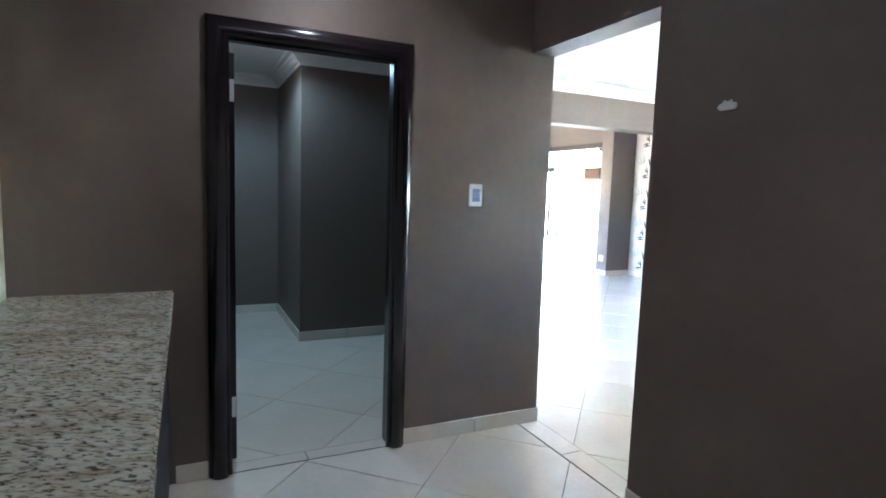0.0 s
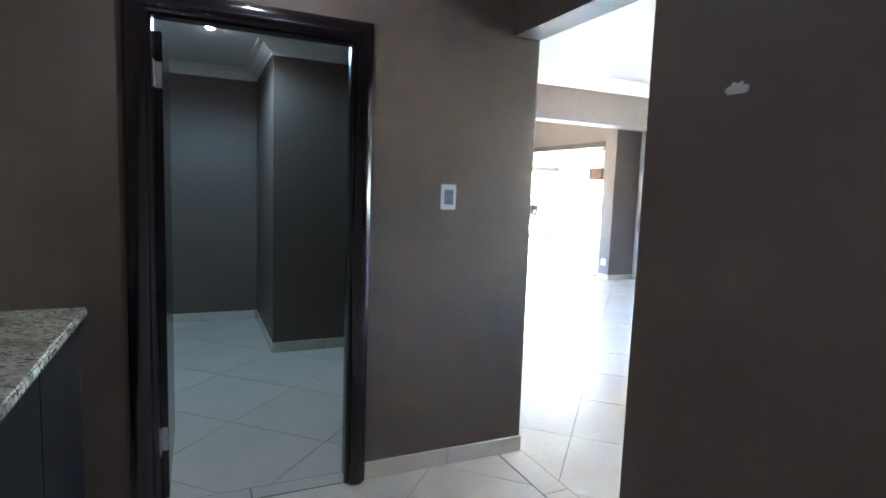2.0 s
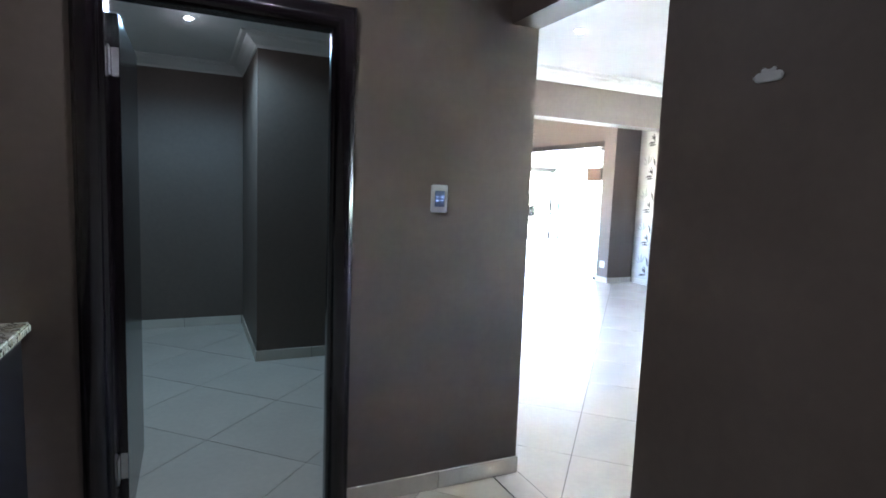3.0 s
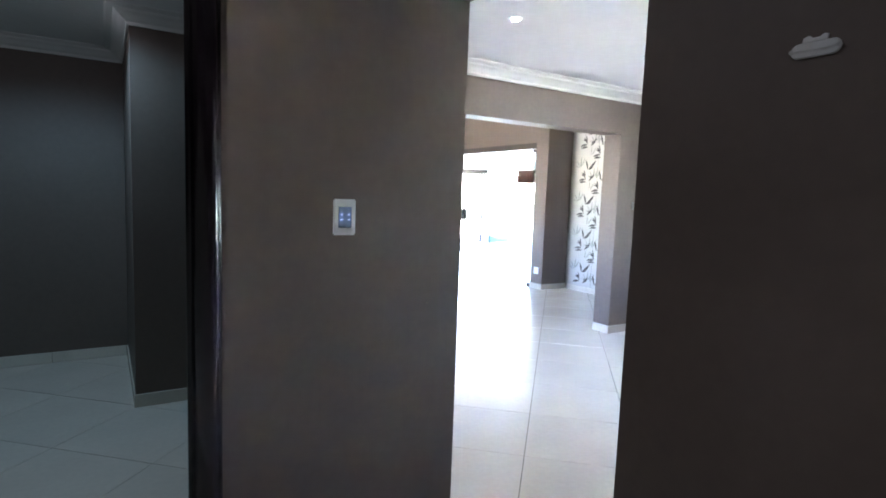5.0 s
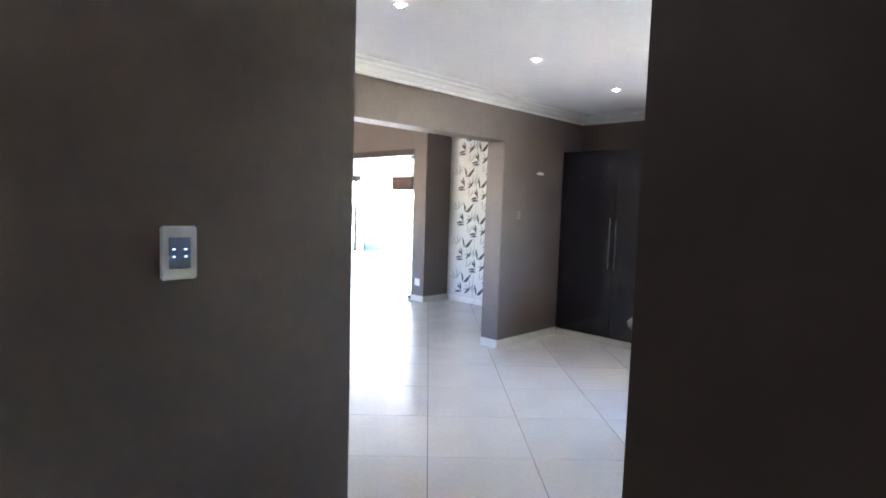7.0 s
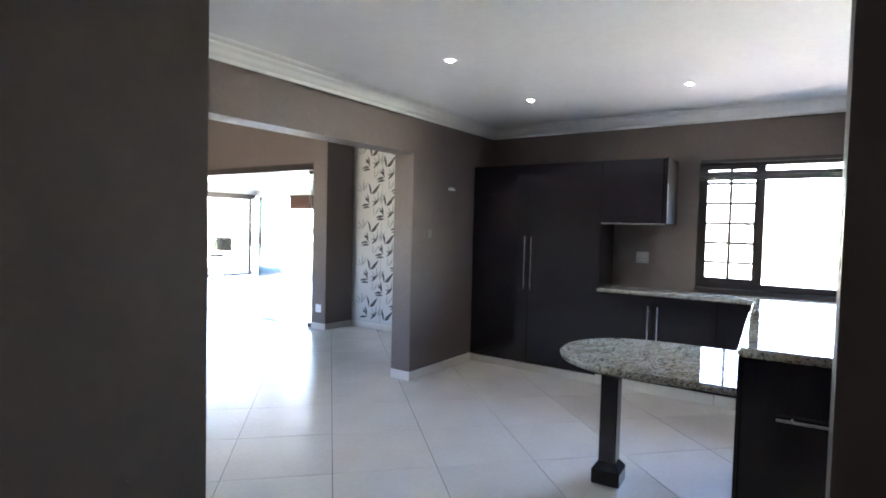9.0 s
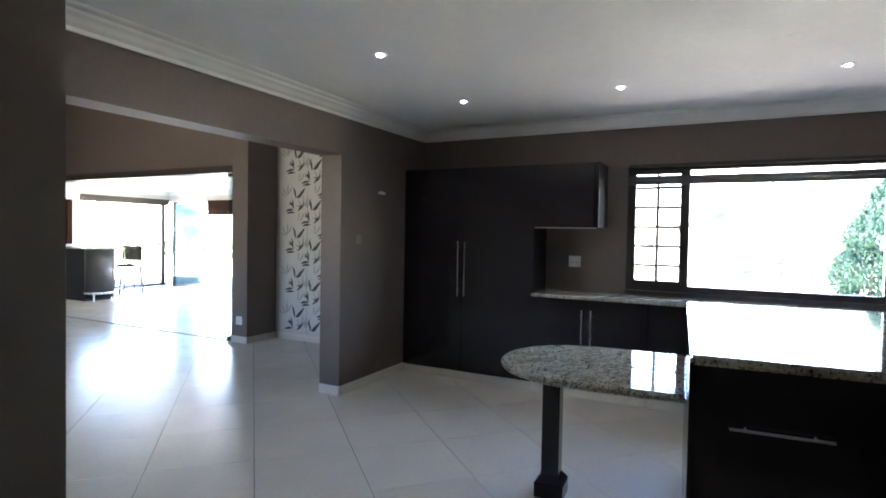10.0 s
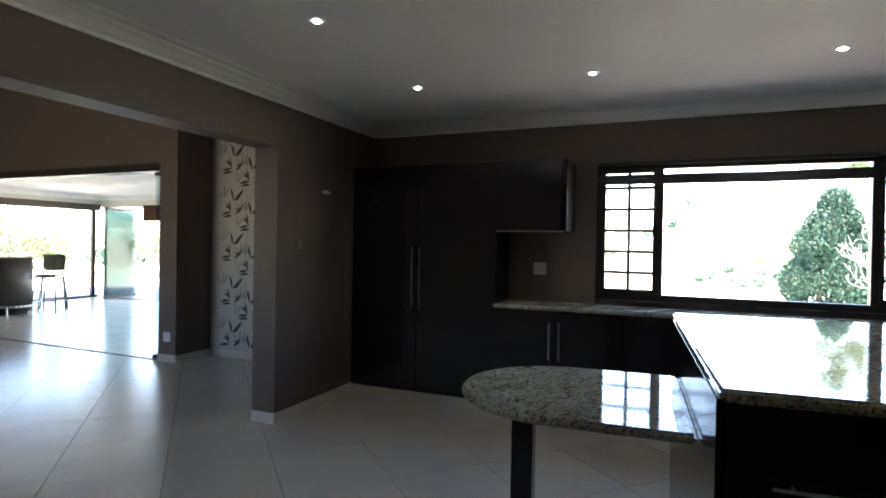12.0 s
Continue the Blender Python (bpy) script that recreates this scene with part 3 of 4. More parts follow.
def island():
    root = thing("kitchen_island", "dark veneered kitchen island with drawer handles", "island", at=(2.55, -1.6, 0))
    o = (2.55, -1.6, 0)
    part("body", boxes((IX0 + 0.02 - o[0], IX1 - o[0], IY0 - o[1], IY1 - 0.016 - o[1], 0.09, IZ - 0.04)), M_DARKWOOD, root)
    part("plinth", boxes((IX0 + 0.06 - o[0], IX1 - 0.04 - o[0], IY0 - o[1], IY1 - 0.05 - o[1], 0.002, 0.09)), M_DARKWOOD, root)
    part("end_panel", box(bmesh.new(), IX0 - o[0], IX1 - o[0], IY1 - 0.015 - o[1], IY1 - o[1], 0.002, IZ - 0.04, 0.002), M_DARKWOOD, root, "dark end panel")
    y = IY1 - 0.02
    for w in (0.56, 0.70, 0.66):
        for z0, z1 in ((0.10, 0.40), (0.404, IZ - 0.045)):
            d = part("drawer_front", box(bmesh.new(), IX0 - o[0], IX0 + 0.019 - o[0], y - w + 0.002 - o[1], y - 0.002 - o[1], z0, z1, 0.002), M_DARKWOOD, root)
            zc = 0.837 if z0 > 0.3 else (z0 + z1) / 2
            bar_handle(d, (IX0 - o[0], y - w / 2 - 0.135 - o[1], zc), (IX0 - o[0], y - w / 2 + 0.17 - o[1], zc), (-1, 0, 0))
        y -= w

    return root


turned(island(), 4.0)
turned(tagged(new("island_worktop", mesh_of("island_worktop", slab([(IX0 - 0.05, IY1 + 0.0), (IX0 - 0.05, IY0), (IX1 + 0.03, IY0), (IX1 + 0.03, IY1 + 0.0)], IZ - 0.036, IZ, 0.010), M_GRANITE)),
       "polished speckled granite top on the raised island", "worktop"), 4.0)


def breakfast_table():
    root = thing("breakfast_table", "rounded granite breakfast table on one dark leg, joined to the island", "table", at=(2.5, -0.15, 0))
    cx, hw, y0, yc, ry, zt = 2.54, 0.45, IY1 + 0.003, -0.20, 0.46, 0.825
    pts = [(cx - hw, y0)] + [(cx - hw * math.cos(a), yc + ry * math.sin(a)) for a in (math.pi * i / 40 for i in range(41))] + [(cx + hw, y0)]
    part("tabletop", slab([(x - 2.5, y + 0.15) for x, y in reversed(pts)], zt - 0.036, zt, 0.012), M_GRANITE, root, "speckled granite slab with a rounded end")
    lx, ly = 2.70 - 2.5, 0.015 + 0.15
    bm = bmesh.new()
    box(bm, lx - 0.05, lx + 0.05, ly - 0.05, ly + 0.05, 0.10, zt - 0.037, 0.004)
    leg = part("leg", bm, M_DARKWOOD, root)
    bm = box(bmesh.new(), lx - 0.082, lx + 0.082, ly - 0.082, ly + 0.082, 0.001, 0.085, 0.004)
    part("foot", bm, M_DARKWOOD, leg)
    bm = bmesh.new()
    bmesh.ops.create_cone(bm, cap_ends=True, segments=4, radius1=0.116, radius2=0.071, depth=0.045, matrix=Matrix.Translation((lx, ly, 0.1075)) @ pose(0, 0, 0, 0, 0, 45))
    part("foot_moulding", bm, M_DARKWOOD, leg)
    return root


turned(breakfast_table(), 4.0)


# ---- scullery counter ----
def scullery_cabinet():
    root = thing("scullery_cabinet", "dark base cabinet under the scullery counter", "cabinet", at=(-2.35, -1.5, 0))
    o = (-2.35, -1.5)
    part("body", boxes((-2.636 - o[0], -2.075 - o[0], -3.0 - o[1], -0.003 - o[1], 0.1, 0.884)), M_DARKSIDE, root)
    part("plinth", boxes((-2.636 - o[0], -2.11 - o[0], -3.0 - o[1], -0.003 - o[1], 0.002, 0.1)), M_DARKSIDE, root)
    y = -0.006
    for k in range(5):
        part("door", box(bmesh.new(), -2.074 - o[0], -2.056 - o[0], y - 0.594 - o[1], y - o[1], 0.105, 0.878, 0.002), M_DARKSIDE, root)
        y -= 0.598


scullery_cabinet()
tagged(new("scullery_counter", mesh_of("scullery_counter", slab([(-2.028, -0.003), (-2.637, -0.003), (-2.637, -3.0), (-2.028, -3.0)], 0.885, 0.922, 0.006), M_GRANITE)),
       "speckled grey green granite counter top", "worktop")


# ---- switches, sockets and brackets ----
def touch_switch():
    root = thing("light_switch", "white touch light switch with four blue lights", "switch", at=(-0.502, 0, 1.39))
    part("plate", box(bmesh.new(), -0.040, 0.040, -0.012, -0.0005, -0.062, 0.062, 0.004), M_WHITE, root)
    part("touch_panel", box(bmesh.new(), -0.024, 0.024, -0.0145, -0.012, -0.036, 0.036, 0.001), M_TOUCH, root, "blue grey glass touch panel")
    for dx in (-0.013, 0.013):
        for dz in (-0.008, 0.009):
            part("indicator_light", box(bmesh.new(), dx - 0.0028, dx + 0.0028, -0.0155, -0.0146, dz - 0.0014, dz + 0.0014), M_LED, root, "small blue light")


touch_switch()


def bracket(m, w=0.080):
    root = thing("wall_bracket", "empty white plastic bracket screwed to the wall", "bracket", "empty wall brackets")
    root.matrix_world = m
    outline = [(w / 2 - 0.013 + 0.013 * math.cos(a), 0.013 * math.sin(a)) for a in (math.pi * (i / 8 - 0.5) for i in range(9))] + \
              [(-w / 2 + 0.013 - 0.013 * math.cos(a), -0.013 * math.sin(a)) for a in (math.pi * (i / 8 - 0.5) for i in range(9))]
    part("back_plate", slab(outline, 0.0005, 0.006, 0.002, 2), M_WHITE, root)
    part("clip", slab([(-0.022, 0.0125), (0.018, 0.0125), (0.019, 0.022), (0.012, 0.024), (0.006, 0.0195), (-0.006, 0.0195), (-0.011, 0.024), (-0.021, 0.021)], 0.001, 0.0055, 0.001, 1), M_WHITE, root)
    part("rib", box(bmesh.new(), -0.034, 0.034, -0.002, 0.003, 0.006, 0.008, 0.0008), M_WHITE, root)
    for x in (-0.038, 0.038):
        bm = bmesh.new()
        rod(bm, (x, 0, 0.005), (x, 0, 0.0072), 0.004)
        part("screw", bm, M_STEEL, root)


bracket(Matrix.Translation((-0.165, -1.302, 1.751)) @ Matrix(((0, 0, -1, 0), (-1, 0, 0, 0), (0, 1, 0, 0), (0, 0, 0, 1))))
bracket(Matrix.Translation((4.205, 2.33, 1.892)) @ Matrix(((1, 0, 0, 0), (0, 0, -1, 0), (0, 1, 0, 0), (0, 0, 0, 1))), 0.13)


def plate(name, label, m, w, h, mat, rockers):
    root = thing(name, label, "socket" if "socket" in name else "switch")
    root.matrix_world = m
    part("plate", box(bmesh.new(), -w / 2, w / 2, -h / 2, h / 2, 0.0005, 0.010, 0.003), mat, root)
    for x, y, a, b in rockers:
        part("rocker" if "switch" in name else "outlet", box(bmesh.new(), x - a, x + a, y - b, y + b, 0.010, 0.013, 0.001), mat, root)
        if "socket" in name:
            for dx in (-a * 0.4, a * 0.4):
                part("pin_hole", rod(bmesh.new(), (x + dx, y, 0.0125), (x + dx, y, 0.0138), 0.004), M_BLACKPL, root)
    return root


TOWEST = Matrix(((0, 0, -1, 0), (-1, 0, 0, 0), (0, 1, 0, 0), (0, 0, 0, 1)))
TOSOUTH = Matrix(((1, 0, 0, 0), (0, 0, -1, 0), (0, 1, 0, 0), (0, 0, 0, 1)))
plate("wall_socket", "white double wall socket above the worktop", Matrix.Translation((5.06, 0.576, 1.241)) @ TOWEST, 0.118, 0.112, M_WHITE, [(-0.027, -0.01, 0.022, 0.028), (0.027, -0.01, 0.022, 0.028)])
plate("wall_socket", "white wall socket low on the taupe wall", Matrix.Translation((4.78, 4.955, 0.297)) @ TOWEST, 0.11, 0.11, M_WHITE, [(0, -0.01, 0.03, 0.03)])
plate("light_switch", "grey wall switch on the taupe wall", Matrix.Translation((3.825, 2.33, 1.425)) @ TOSOUTH, 0.07, 0.085, M_GREYPL, [(0, 0, 0.014, 0.025)])


# ---- a small brown mark in the wall, built as a short rod ----
nail = rod(bmesh.new(), (0, -0.007, 0), (0, 0.002, 0.001), 0.0022, sides=8)
tagged(new("wall_nail", mesh_of("wall_nail", nail, M_BARK)), "small brown mark in the taupe wall", "nail").location = (-0.158, 0, 1.065)


# ---- wallpaper leaves ----
# leaves of one spray, from stem to tip, across and up from its crossing pair
MOTIF = [((-0.055, -0.060), (0.065, 0.062)), ((0.040, -0.022), (-0.045, 0.020)), ((-0.100, -0.075), (-0.255, -0.092)), ((-0.115, -0.035), (-0.275, -0.062)),
         ((-0.115, -0.030), (-0.205, 0.085)), ((-0.125, 0.005), (-0.165, 0.120)), ((-0.215, 0.045), (-0.120, 0.030)), ((-0.075, 0.120), (0.085, 0.265)), ((-0.085, 0.110), (-0.135, 0.275)), ((-0.060, 0.115), (0.035, 0.175))]
PALE_FAN = [((-0.24, 0.16), (-0.15, 0.30)), ((-0.25, 0.15), (-0.23, 0.33)), ((-0.26, 0.15), (-0.33, 0.27)), ((0.10, -0.02), (0.19, 0.13)), ((0.09, -0.02), (0.12, 0.16)), ((-0.02, -0.20), (0.07, -0.07)),
            ((-0.04, -0.20), (-0.03, -0.06)), ((-0.27, 0.14), (-0.36, 0.19))]


def leaf_print(bm, a, b, x, ymin, ymax, zmin, zmax, fat=0.10):
    a, b = Vector(a), Vector(b)
    d = b - a
    n = Vector((-d.y, d.x))
    pts = []
    for t, w in ((0, 0.1), (0.25, 0.8), (0.5, 1.0), (0.75, 0.7), (1, 0.0)):
        pts.append(a + d * t + n * fat * w * 0.5 + n * 0.06 * math.sin(math.pi * t))
    for t, w in ((0.75, 0.7), (0.5, 1.0), (0.25, 0.8), (0, 0.1)):
        pts.append(a + d * t - n * fat * w * 0.5 + n * 0.06 * math.sin(math.pi * t))
    if not (ymin < (a.x + b.x) / 2 < ymax and zmin + 0.05 < (a.y + b.y) / 2 < zmax):
        return
    pts = [Vector((min(max(p.x, ymin), ymax), min(max(p.y, zmin), zmax))) for p in pts]
    f = bm.faces.new([bm.verts.new((x, p.x, p.y)) for p in pts])
    f.normal_update()
    if f.normal.x > 0:
        f.normal_flip()


def wallpaper():
    root = tagged(new("wallpaper"), "white wallpaper printed with dark and grey bamboo leaves", "wallpaper", "", "structure")
    part("paper", boxes((5.3025, 5.3045, 2.56, 4.818, 0.09, LT - 0.01)), M_PAPER, root)
    dark, pale = bmesh.new(), bmesh.new()
    for k in range(8):
        yc = 4.385 - 0.28 * k
        for i in range(-1, 11):
            zc = 0.20 + 0.5425 * (i + (0.69 * k) % 1.0)
            for (u0, v0), (u1, v1) in MOTIF:
                leaf_print(dark, (yc - u0, zc + v0), (yc - u1, zc + v1), 5.3015, 2.57, 4.812, 0.09, 5.5, 0.205)
            for (u0, v0), (u1, v1) in PALE_FAN:
                leaf_print(pale, (yc - u0, zc + v0), (yc - u1, zc + v1), 5.3020, 2.57, 4.812, 0.09, 5.5, 0.16)
    part("leaf_print", dark, M_PRINT_DARK, root, "dark printed leaves")
    part("leaf_print", pale, M_PRINT_PALE, root, "grey printed leaves")
    for y in (4.26, 3.73, 3.20):
        part("seam", boxes((5.3018, 5.3024, y - 0.004, y + 0.004, 0.09, 4.2)), M_PRINT_PALE, root)


wallpaper()


# ---- folding doors of the lounge ----
def fold_track():
    root = tagged(new("door_2"), "dark bronze track and frame of folding glass doors", "door", "", "structure")
    part("head_track", box(bmesh.new(), 4.775, 4.965, 5.10, 10.30, 2.265, 2.36, 0.004), M_ALU, root)
    part("floor_track", box(bmesh.new(), 4.785, 4.835, 5.10, 10.30, 0.0005, 0.008, 0.002), M_ALU, root)
    part("jamb", box(bmesh.new(), 4.80, 4.95, 10.26, 10.30, 0.007, 2.265, 0.003), M_ALU, root)
    return root


fold_track()


def glass_stack(name, label, base, along, out, width, panels, gap, z1, group, glass=None):
    """Folded frameless panels standing side by side: base, the way along which they stack, the way in which each runs."""
    root = thing(name, label, "folding door", group, base)
    along, out = Vector(along), Vector(out)
    for i in range(panels):
        p = along * (i * gap)
        pane = new("panel")
        pane.parent = root

        def strip(a0, a1, t, z0, zz):
            bm = bmesh.new()
            box(bm, a0, a1, -t / 2, t / 2, z0, zz, 0.001, 1)
            ang = math.atan2(out.y, out.x)
            bmesh.ops.transform(bm, matrix=Matrix.Translation(p) @ pose(0, 0, 0, 0, 0, math.degrees(ang) + (1.5 if i % 2 else -1.5)), verts=bm.verts[:])
            return bm
        g = part("pane", strip(0.01, width, 0.010, 0.06, z1 - 0.05), glass or M_GREENGLASS, pane)
        g.visible_shadow = False
        part("bottom_rail", strip(0.0, width + 0.01, 0.022, 0.010, 0.06), M_ALU, pane)
        part("top_rail", strip(0.0, width + 0.01, 0.022, z1 - 0.05, z1), M_ALU, pane)
        part("edge_seal", strip(width, width + 0.008, 0.014, 0.06, z1 - 0.05), M_WHITE, pane)
    return root


glass_stack("folding_door", "folded stack of frameless glass door panels", (4.797, 5.128, 0), (0, 1, 0), (1, 0, 0), 0.13, 3, 0.038, 2.26, "folded glass doors")
glass_stack("folding_door", "folded stack of frameless greenish glass door panels", (4.86, 10.06, 0), (0, 0.03, 0), (1, 0, 0), 0.40, 2, 0.045, 2.25, "folded glass doors")
glass_stack("folding_door", "folded stack of frameless greenish glass door panels", (9.0, 11.93, 0), (0, 1, 0), (0.97, 0.25, 0), 0.95, 4, 0.039, 2.2, "folded glass doors", M_TEALGLASS)


def patio_window():
    root = tagged(new("window_2"), "wide glazed wall of the sun room in dark frames", "window", "", "structure")
    y0, y1 = PY1 + 0.05, PY1 + 0.11
    bars(root, "window_frame", M_ALU, [(7.02, PX1, y0, y1, 2.13, 2.22), (7.02, PX1, y0, y1, 0.002, 0.05), (7.02, 7.07, y0, y1, 0.05, 2.13), (9.13, 9.21, y0 - 0.03, y1, 0.05, 2.13), (9.25, 9.31, 12.33, 12.38, 0.02, 2.22)])
    p = part("pane", box(bmesh.new(), 7.07, 9.13, y0 + 0.02, y0 + 0.03, 0.05, 2.13), M_GLASS, root)
    p.visible_shadow = False
    p = part("pane", box(bmesh.new(), 9.28, 9.29, 12.38, 12.62, 0.02, 2.2), M_GLASS, root)
    p.visible_shadow = False
    part("head_rail", box(bmesh.new(), 7.02, PX1 - 0.003, PY1 - 0.028, PY1 - 0.003, 2.14, 2.285, 0.004), M_ALU, root)
    part("floor_track", box(bmesh.new(), 9.25, 9.31, 7.4, 12.33, 0.0005, 0.010, 0.002), M_ALU, root)


patio_window()


def roman_blind():
    root = thing("roman_blind", "brown slatted wooden blind rolled up high", "blind", at=(9.22, 10.4, 1.87))
    for i in range(9):
        ob = part("slat", box(bmesh.new(), -0.012, 0.012, -1.3, 0.6, 0, 0.0385, 0.003, 1), M_BLIND, root)
        ob.location = (random.uniform(-0.01, 0.01), 0, i * 0.0325)
    part("headrail", box(bmesh.new(), -0.022, 0.030, -1.3, 0.6, 0.290, 0.375, 0.003), M_BLIND, root)


roman_blind()


def wall_art():
    root = thing("wall_art", "tall narrow carved brown wood panel on the wall", "wall art", at=(6.75, PY1, 1.62))
    part("panel", box(bmesh.new(), -0.09, 0.09, -0.03, -0.002, -0.5, 0.52, 0.01), M_BLIND, root)
    part("rib", box(bmesh.new(), -0.02, 0.02, -0.045, -0.03, -0.46, 0.48, 0.006), M_BLIND, root)


wall_art()


def bar_counter():
    root = thing("bar_counter", "dark home bar with a curved metal front and foot rail", "bar", at=(6.35, 11.05, 0))
    ox, oy = 6.4, 11.2

    def curved(r_in, n=18):
        pts = []
        for i in range(n + 1):
            a = math.pi * i / n
            pts.append((6.39 - 0.30 * math.cos(a) - ox, 10.86 - r_in * math.sin(a) - oy))
        return pts
    part("body", slab([(6.09 - ox, 11.95 - oy)] + curved(0.13) + [(6.69 - ox, 11.95 - oy)], 0.06, 1.06), M_DARKSIDE, root, "dark bar body")
    bm = bmesh.new()
    inner, outer = curved(0.135), curved(0.150)
    for (x0, y0), (x1, y1) in zip(outer, outer[1:]):
        vs = [bm.verts.new(v) for v in ((x0, y0, 0.16), (x1, y1, 0.16), (x1, y1, 1.05), (x0, y0, 1.05))]
        bm.faces.new(vs)
    bmesh.ops.remove_doubles(bm, verts=bm.verts[:], dist=0.0005)
    bmesh.ops.solidify(bm, geom=bm.faces[:], thickness=0.01)
    part("curved_panel", bm, M_BARPANEL, root, "curved grey metal front", smooth=True)
    part("bar_top", slab([(6.03 - ox, 12.0 - oy), (6.03 - ox, 10.74 - oy), (6.2 - ox, 10.66 - oy), (6.6 - ox, 10.66 - oy), (6.86 - ox, 10.78 - oy), (6.86 - ox, 12.0 - oy)], 1.06, 1.09, 0.006), M_GRANITE, root)
    bm = bmesh.new()
    rail = curved(0.24, 12)
    for (x0, y0), (x1, y1) in zip(rail, rail[1:]):
        rod(bm, (x0, y0, 0.17), (x1, y1, 0.17), 0.02)
    part("foot_rail", bm, M_STEEL, root, "polished steel foot rail", smooth=True)
    for x, y in (rail[3], rail[9]):
        part("rail_post", rod(bmesh.new(), (x, y, 0.002), (x, y, 0.17), 0.014), M_STEEL, root)
    part("plinth", boxes((6.12 - ox, 6.66 - ox, 10.9 - oy, 11.93 - oy, 0.002, 0.06)), M_BLACKPL, root)


bar_counter()


def bar_stool():
    root = thing("bar_stool", "bar stool with a pierced dark back and chrome legs", "bar stool", "stools at the bar")
    part("seat", box(bmesh.new(), -0.18, 0.18, -0.18, 0.18, 0.70, 0.74, 0.015, 3), M_DARKWOOD, root)
    part("seat_frame", box(bmesh.new(), -0.175, 0.175, -0.175, 0.175, 0.685, 0.70, 0.003), M_STEEL, root)
    for sx in (-1, 1):
        for sy in (-1, 1):
            part("leg", rod(bmesh.new(), (sx * 0.165, sy * 0.165, 0.69), (sx * 0.225, sy * 0.225, 0.001), 0.012), M_DARKSTEEL, root, "dark chrome leg", smooth=True)
    for sx in (-1, 1):
        part("foot_bar", rod(bmesh.new(), (sx * 0.207, -0.207, 0.22), (sx * 0.207, 0.207, 0.22), 0.007), M_STEEL, root)
        part("foot_bar", rod(bmesh.new(), (-0.207, sx * 0.207, 0.22), (0.207, sx * 0.207, 0.22), 0.007), M_STEEL, root)
    z0, z1, w, n = 0.82, 1.09, 0.16, 5
    back = new("backrest")
    back.parent = root
    tagged(back, "dark square pierced backrest")
    for i in range(n + 1):
        y = -w + 2 * w * i / n
        part("upright", box(bmesh.new(), 0.185, 0.200, y - 0.016, y + 0.016, z0, z1), M_DARKWOOD, back)
        z = z0 + (z1 - z0) * i / n
        part("crossbar", box(bmesh.new(), 0.1855, 0.1995, -w - 0.016, w + 0.016, z - 0.016, z + 0.016), M_DARKWOOD, back)
    for y in (-0.15, 0.15):
        part("back_post", rod(bmesh.new(), (0.19, y, 0.70), (0.192, y, 0.82), 0.008), M_STEEL, root)
    return root


stool = bar_stool()
stool.matrix_basis = pose(6.88, 10.57, 0, 0, 0, 32)
copy_thing(stool, pose(7.2, 11.0, 0, 0, 0, 55))

# ---- outdoors ----
GZ = -0.16
bm = bmesh.new()
ring = [0, 9.5, 12, 16, 22, 30, 45, 70, 120, 300, 1500]
n = 48
rows = []
for r in ring:
    row = []
    for i in range(n):
        a = 2 * math.pi * i / n
        x, y = 4 + r * math.cos(a), 4 + r * math.sin(a)
        rise = 0.0 if r < 40 else min(9.0, (r - 40) * 0.08) * (0.6 + 0.4 * noise.noise((x * 0.04, y * 0.04, 0)))
        row.append(bm.verts.new((x, y, GZ + rise)))
    rows.append(row)
for a, b in zip(rows, rows[1:]):
    for i in range(n):
        j = (i + 1) % n
        if a[i].co == a[j].co:
            continue
        bm.faces.new((a[i], b[i], b[j], a[j]))
c = bm.faces.new(rows[1])
bmesh.ops.delete(bm, geom=rows[0], context="VERTS")
bmesh.ops.recalc_face_normals(bm, faces=bm.faces[:])
ground = structure("ground", bm, M_LAWN, "sunlit lawn rising to a garden bank", "ground")
structure("pavement", boxes((PX1 + 0.15, 13.0, 4.5, 16.0, -0.15, -0.012), (4.6, PX1 + 0.15, PY1 + 0.2, 16.0, -0.15, -0.012)), M_PAVE, "pale paved terrace outside the sun room", "pavement")
# Unseen; overhangs past the window and the terrace are added to hold back skylight.
structure("roof", boxes((-3.1, 6.0, -4.7, 2.5, TOP, TOP + 0.1), (4.97, 12.0, 4.4, 14.8, 2.751, 2.85), (-0.4, 5.8, 2.3, 11.5, LT + 0.12, LT + 0.2)), M_ROOF, "unseen dark roof slab with overhangs added to shade the openings", "roof")


def leaf_cloud(count, blobs, size, seed):
    rng = random.Random(seed)
    verts, faces = [], []
    for _ in range(count):
        (cx, cy, cz), (rx, ry, rz) = rng.choice(blobs)
        while True:
            p = Vector((rng.uniform(-1, 1), rng.uniform(-1, 1), rng.uniform(-1, 1)))
            if 0.35 < p.length < 1:
                break
        c = Vector((cx + p.x * rx, cy + p.y * ry, cz + p.z * rz))
        q = Euler((rng.uniform(0, 6.3), rng.uniform(0, 6.3), rng.uniform(0, 6.3))).to_matrix()
        s = size * rng.uniform(0.6, 1.4)
        k = len(verts)
        for u, v, w in ((-1, 0, 0), (0, 0.42, 0.12), (1, 0, 0), (0, -0.42, 0.12)):
            verts.append(c + q @ Vector((u * s, v * s, w * s)))
        faces.append((k, k + 1, k + 2, k + 3))
    me = bpy.data.meshes.new("crown")
    me.from_pydata(verts, [], faces)
    return me


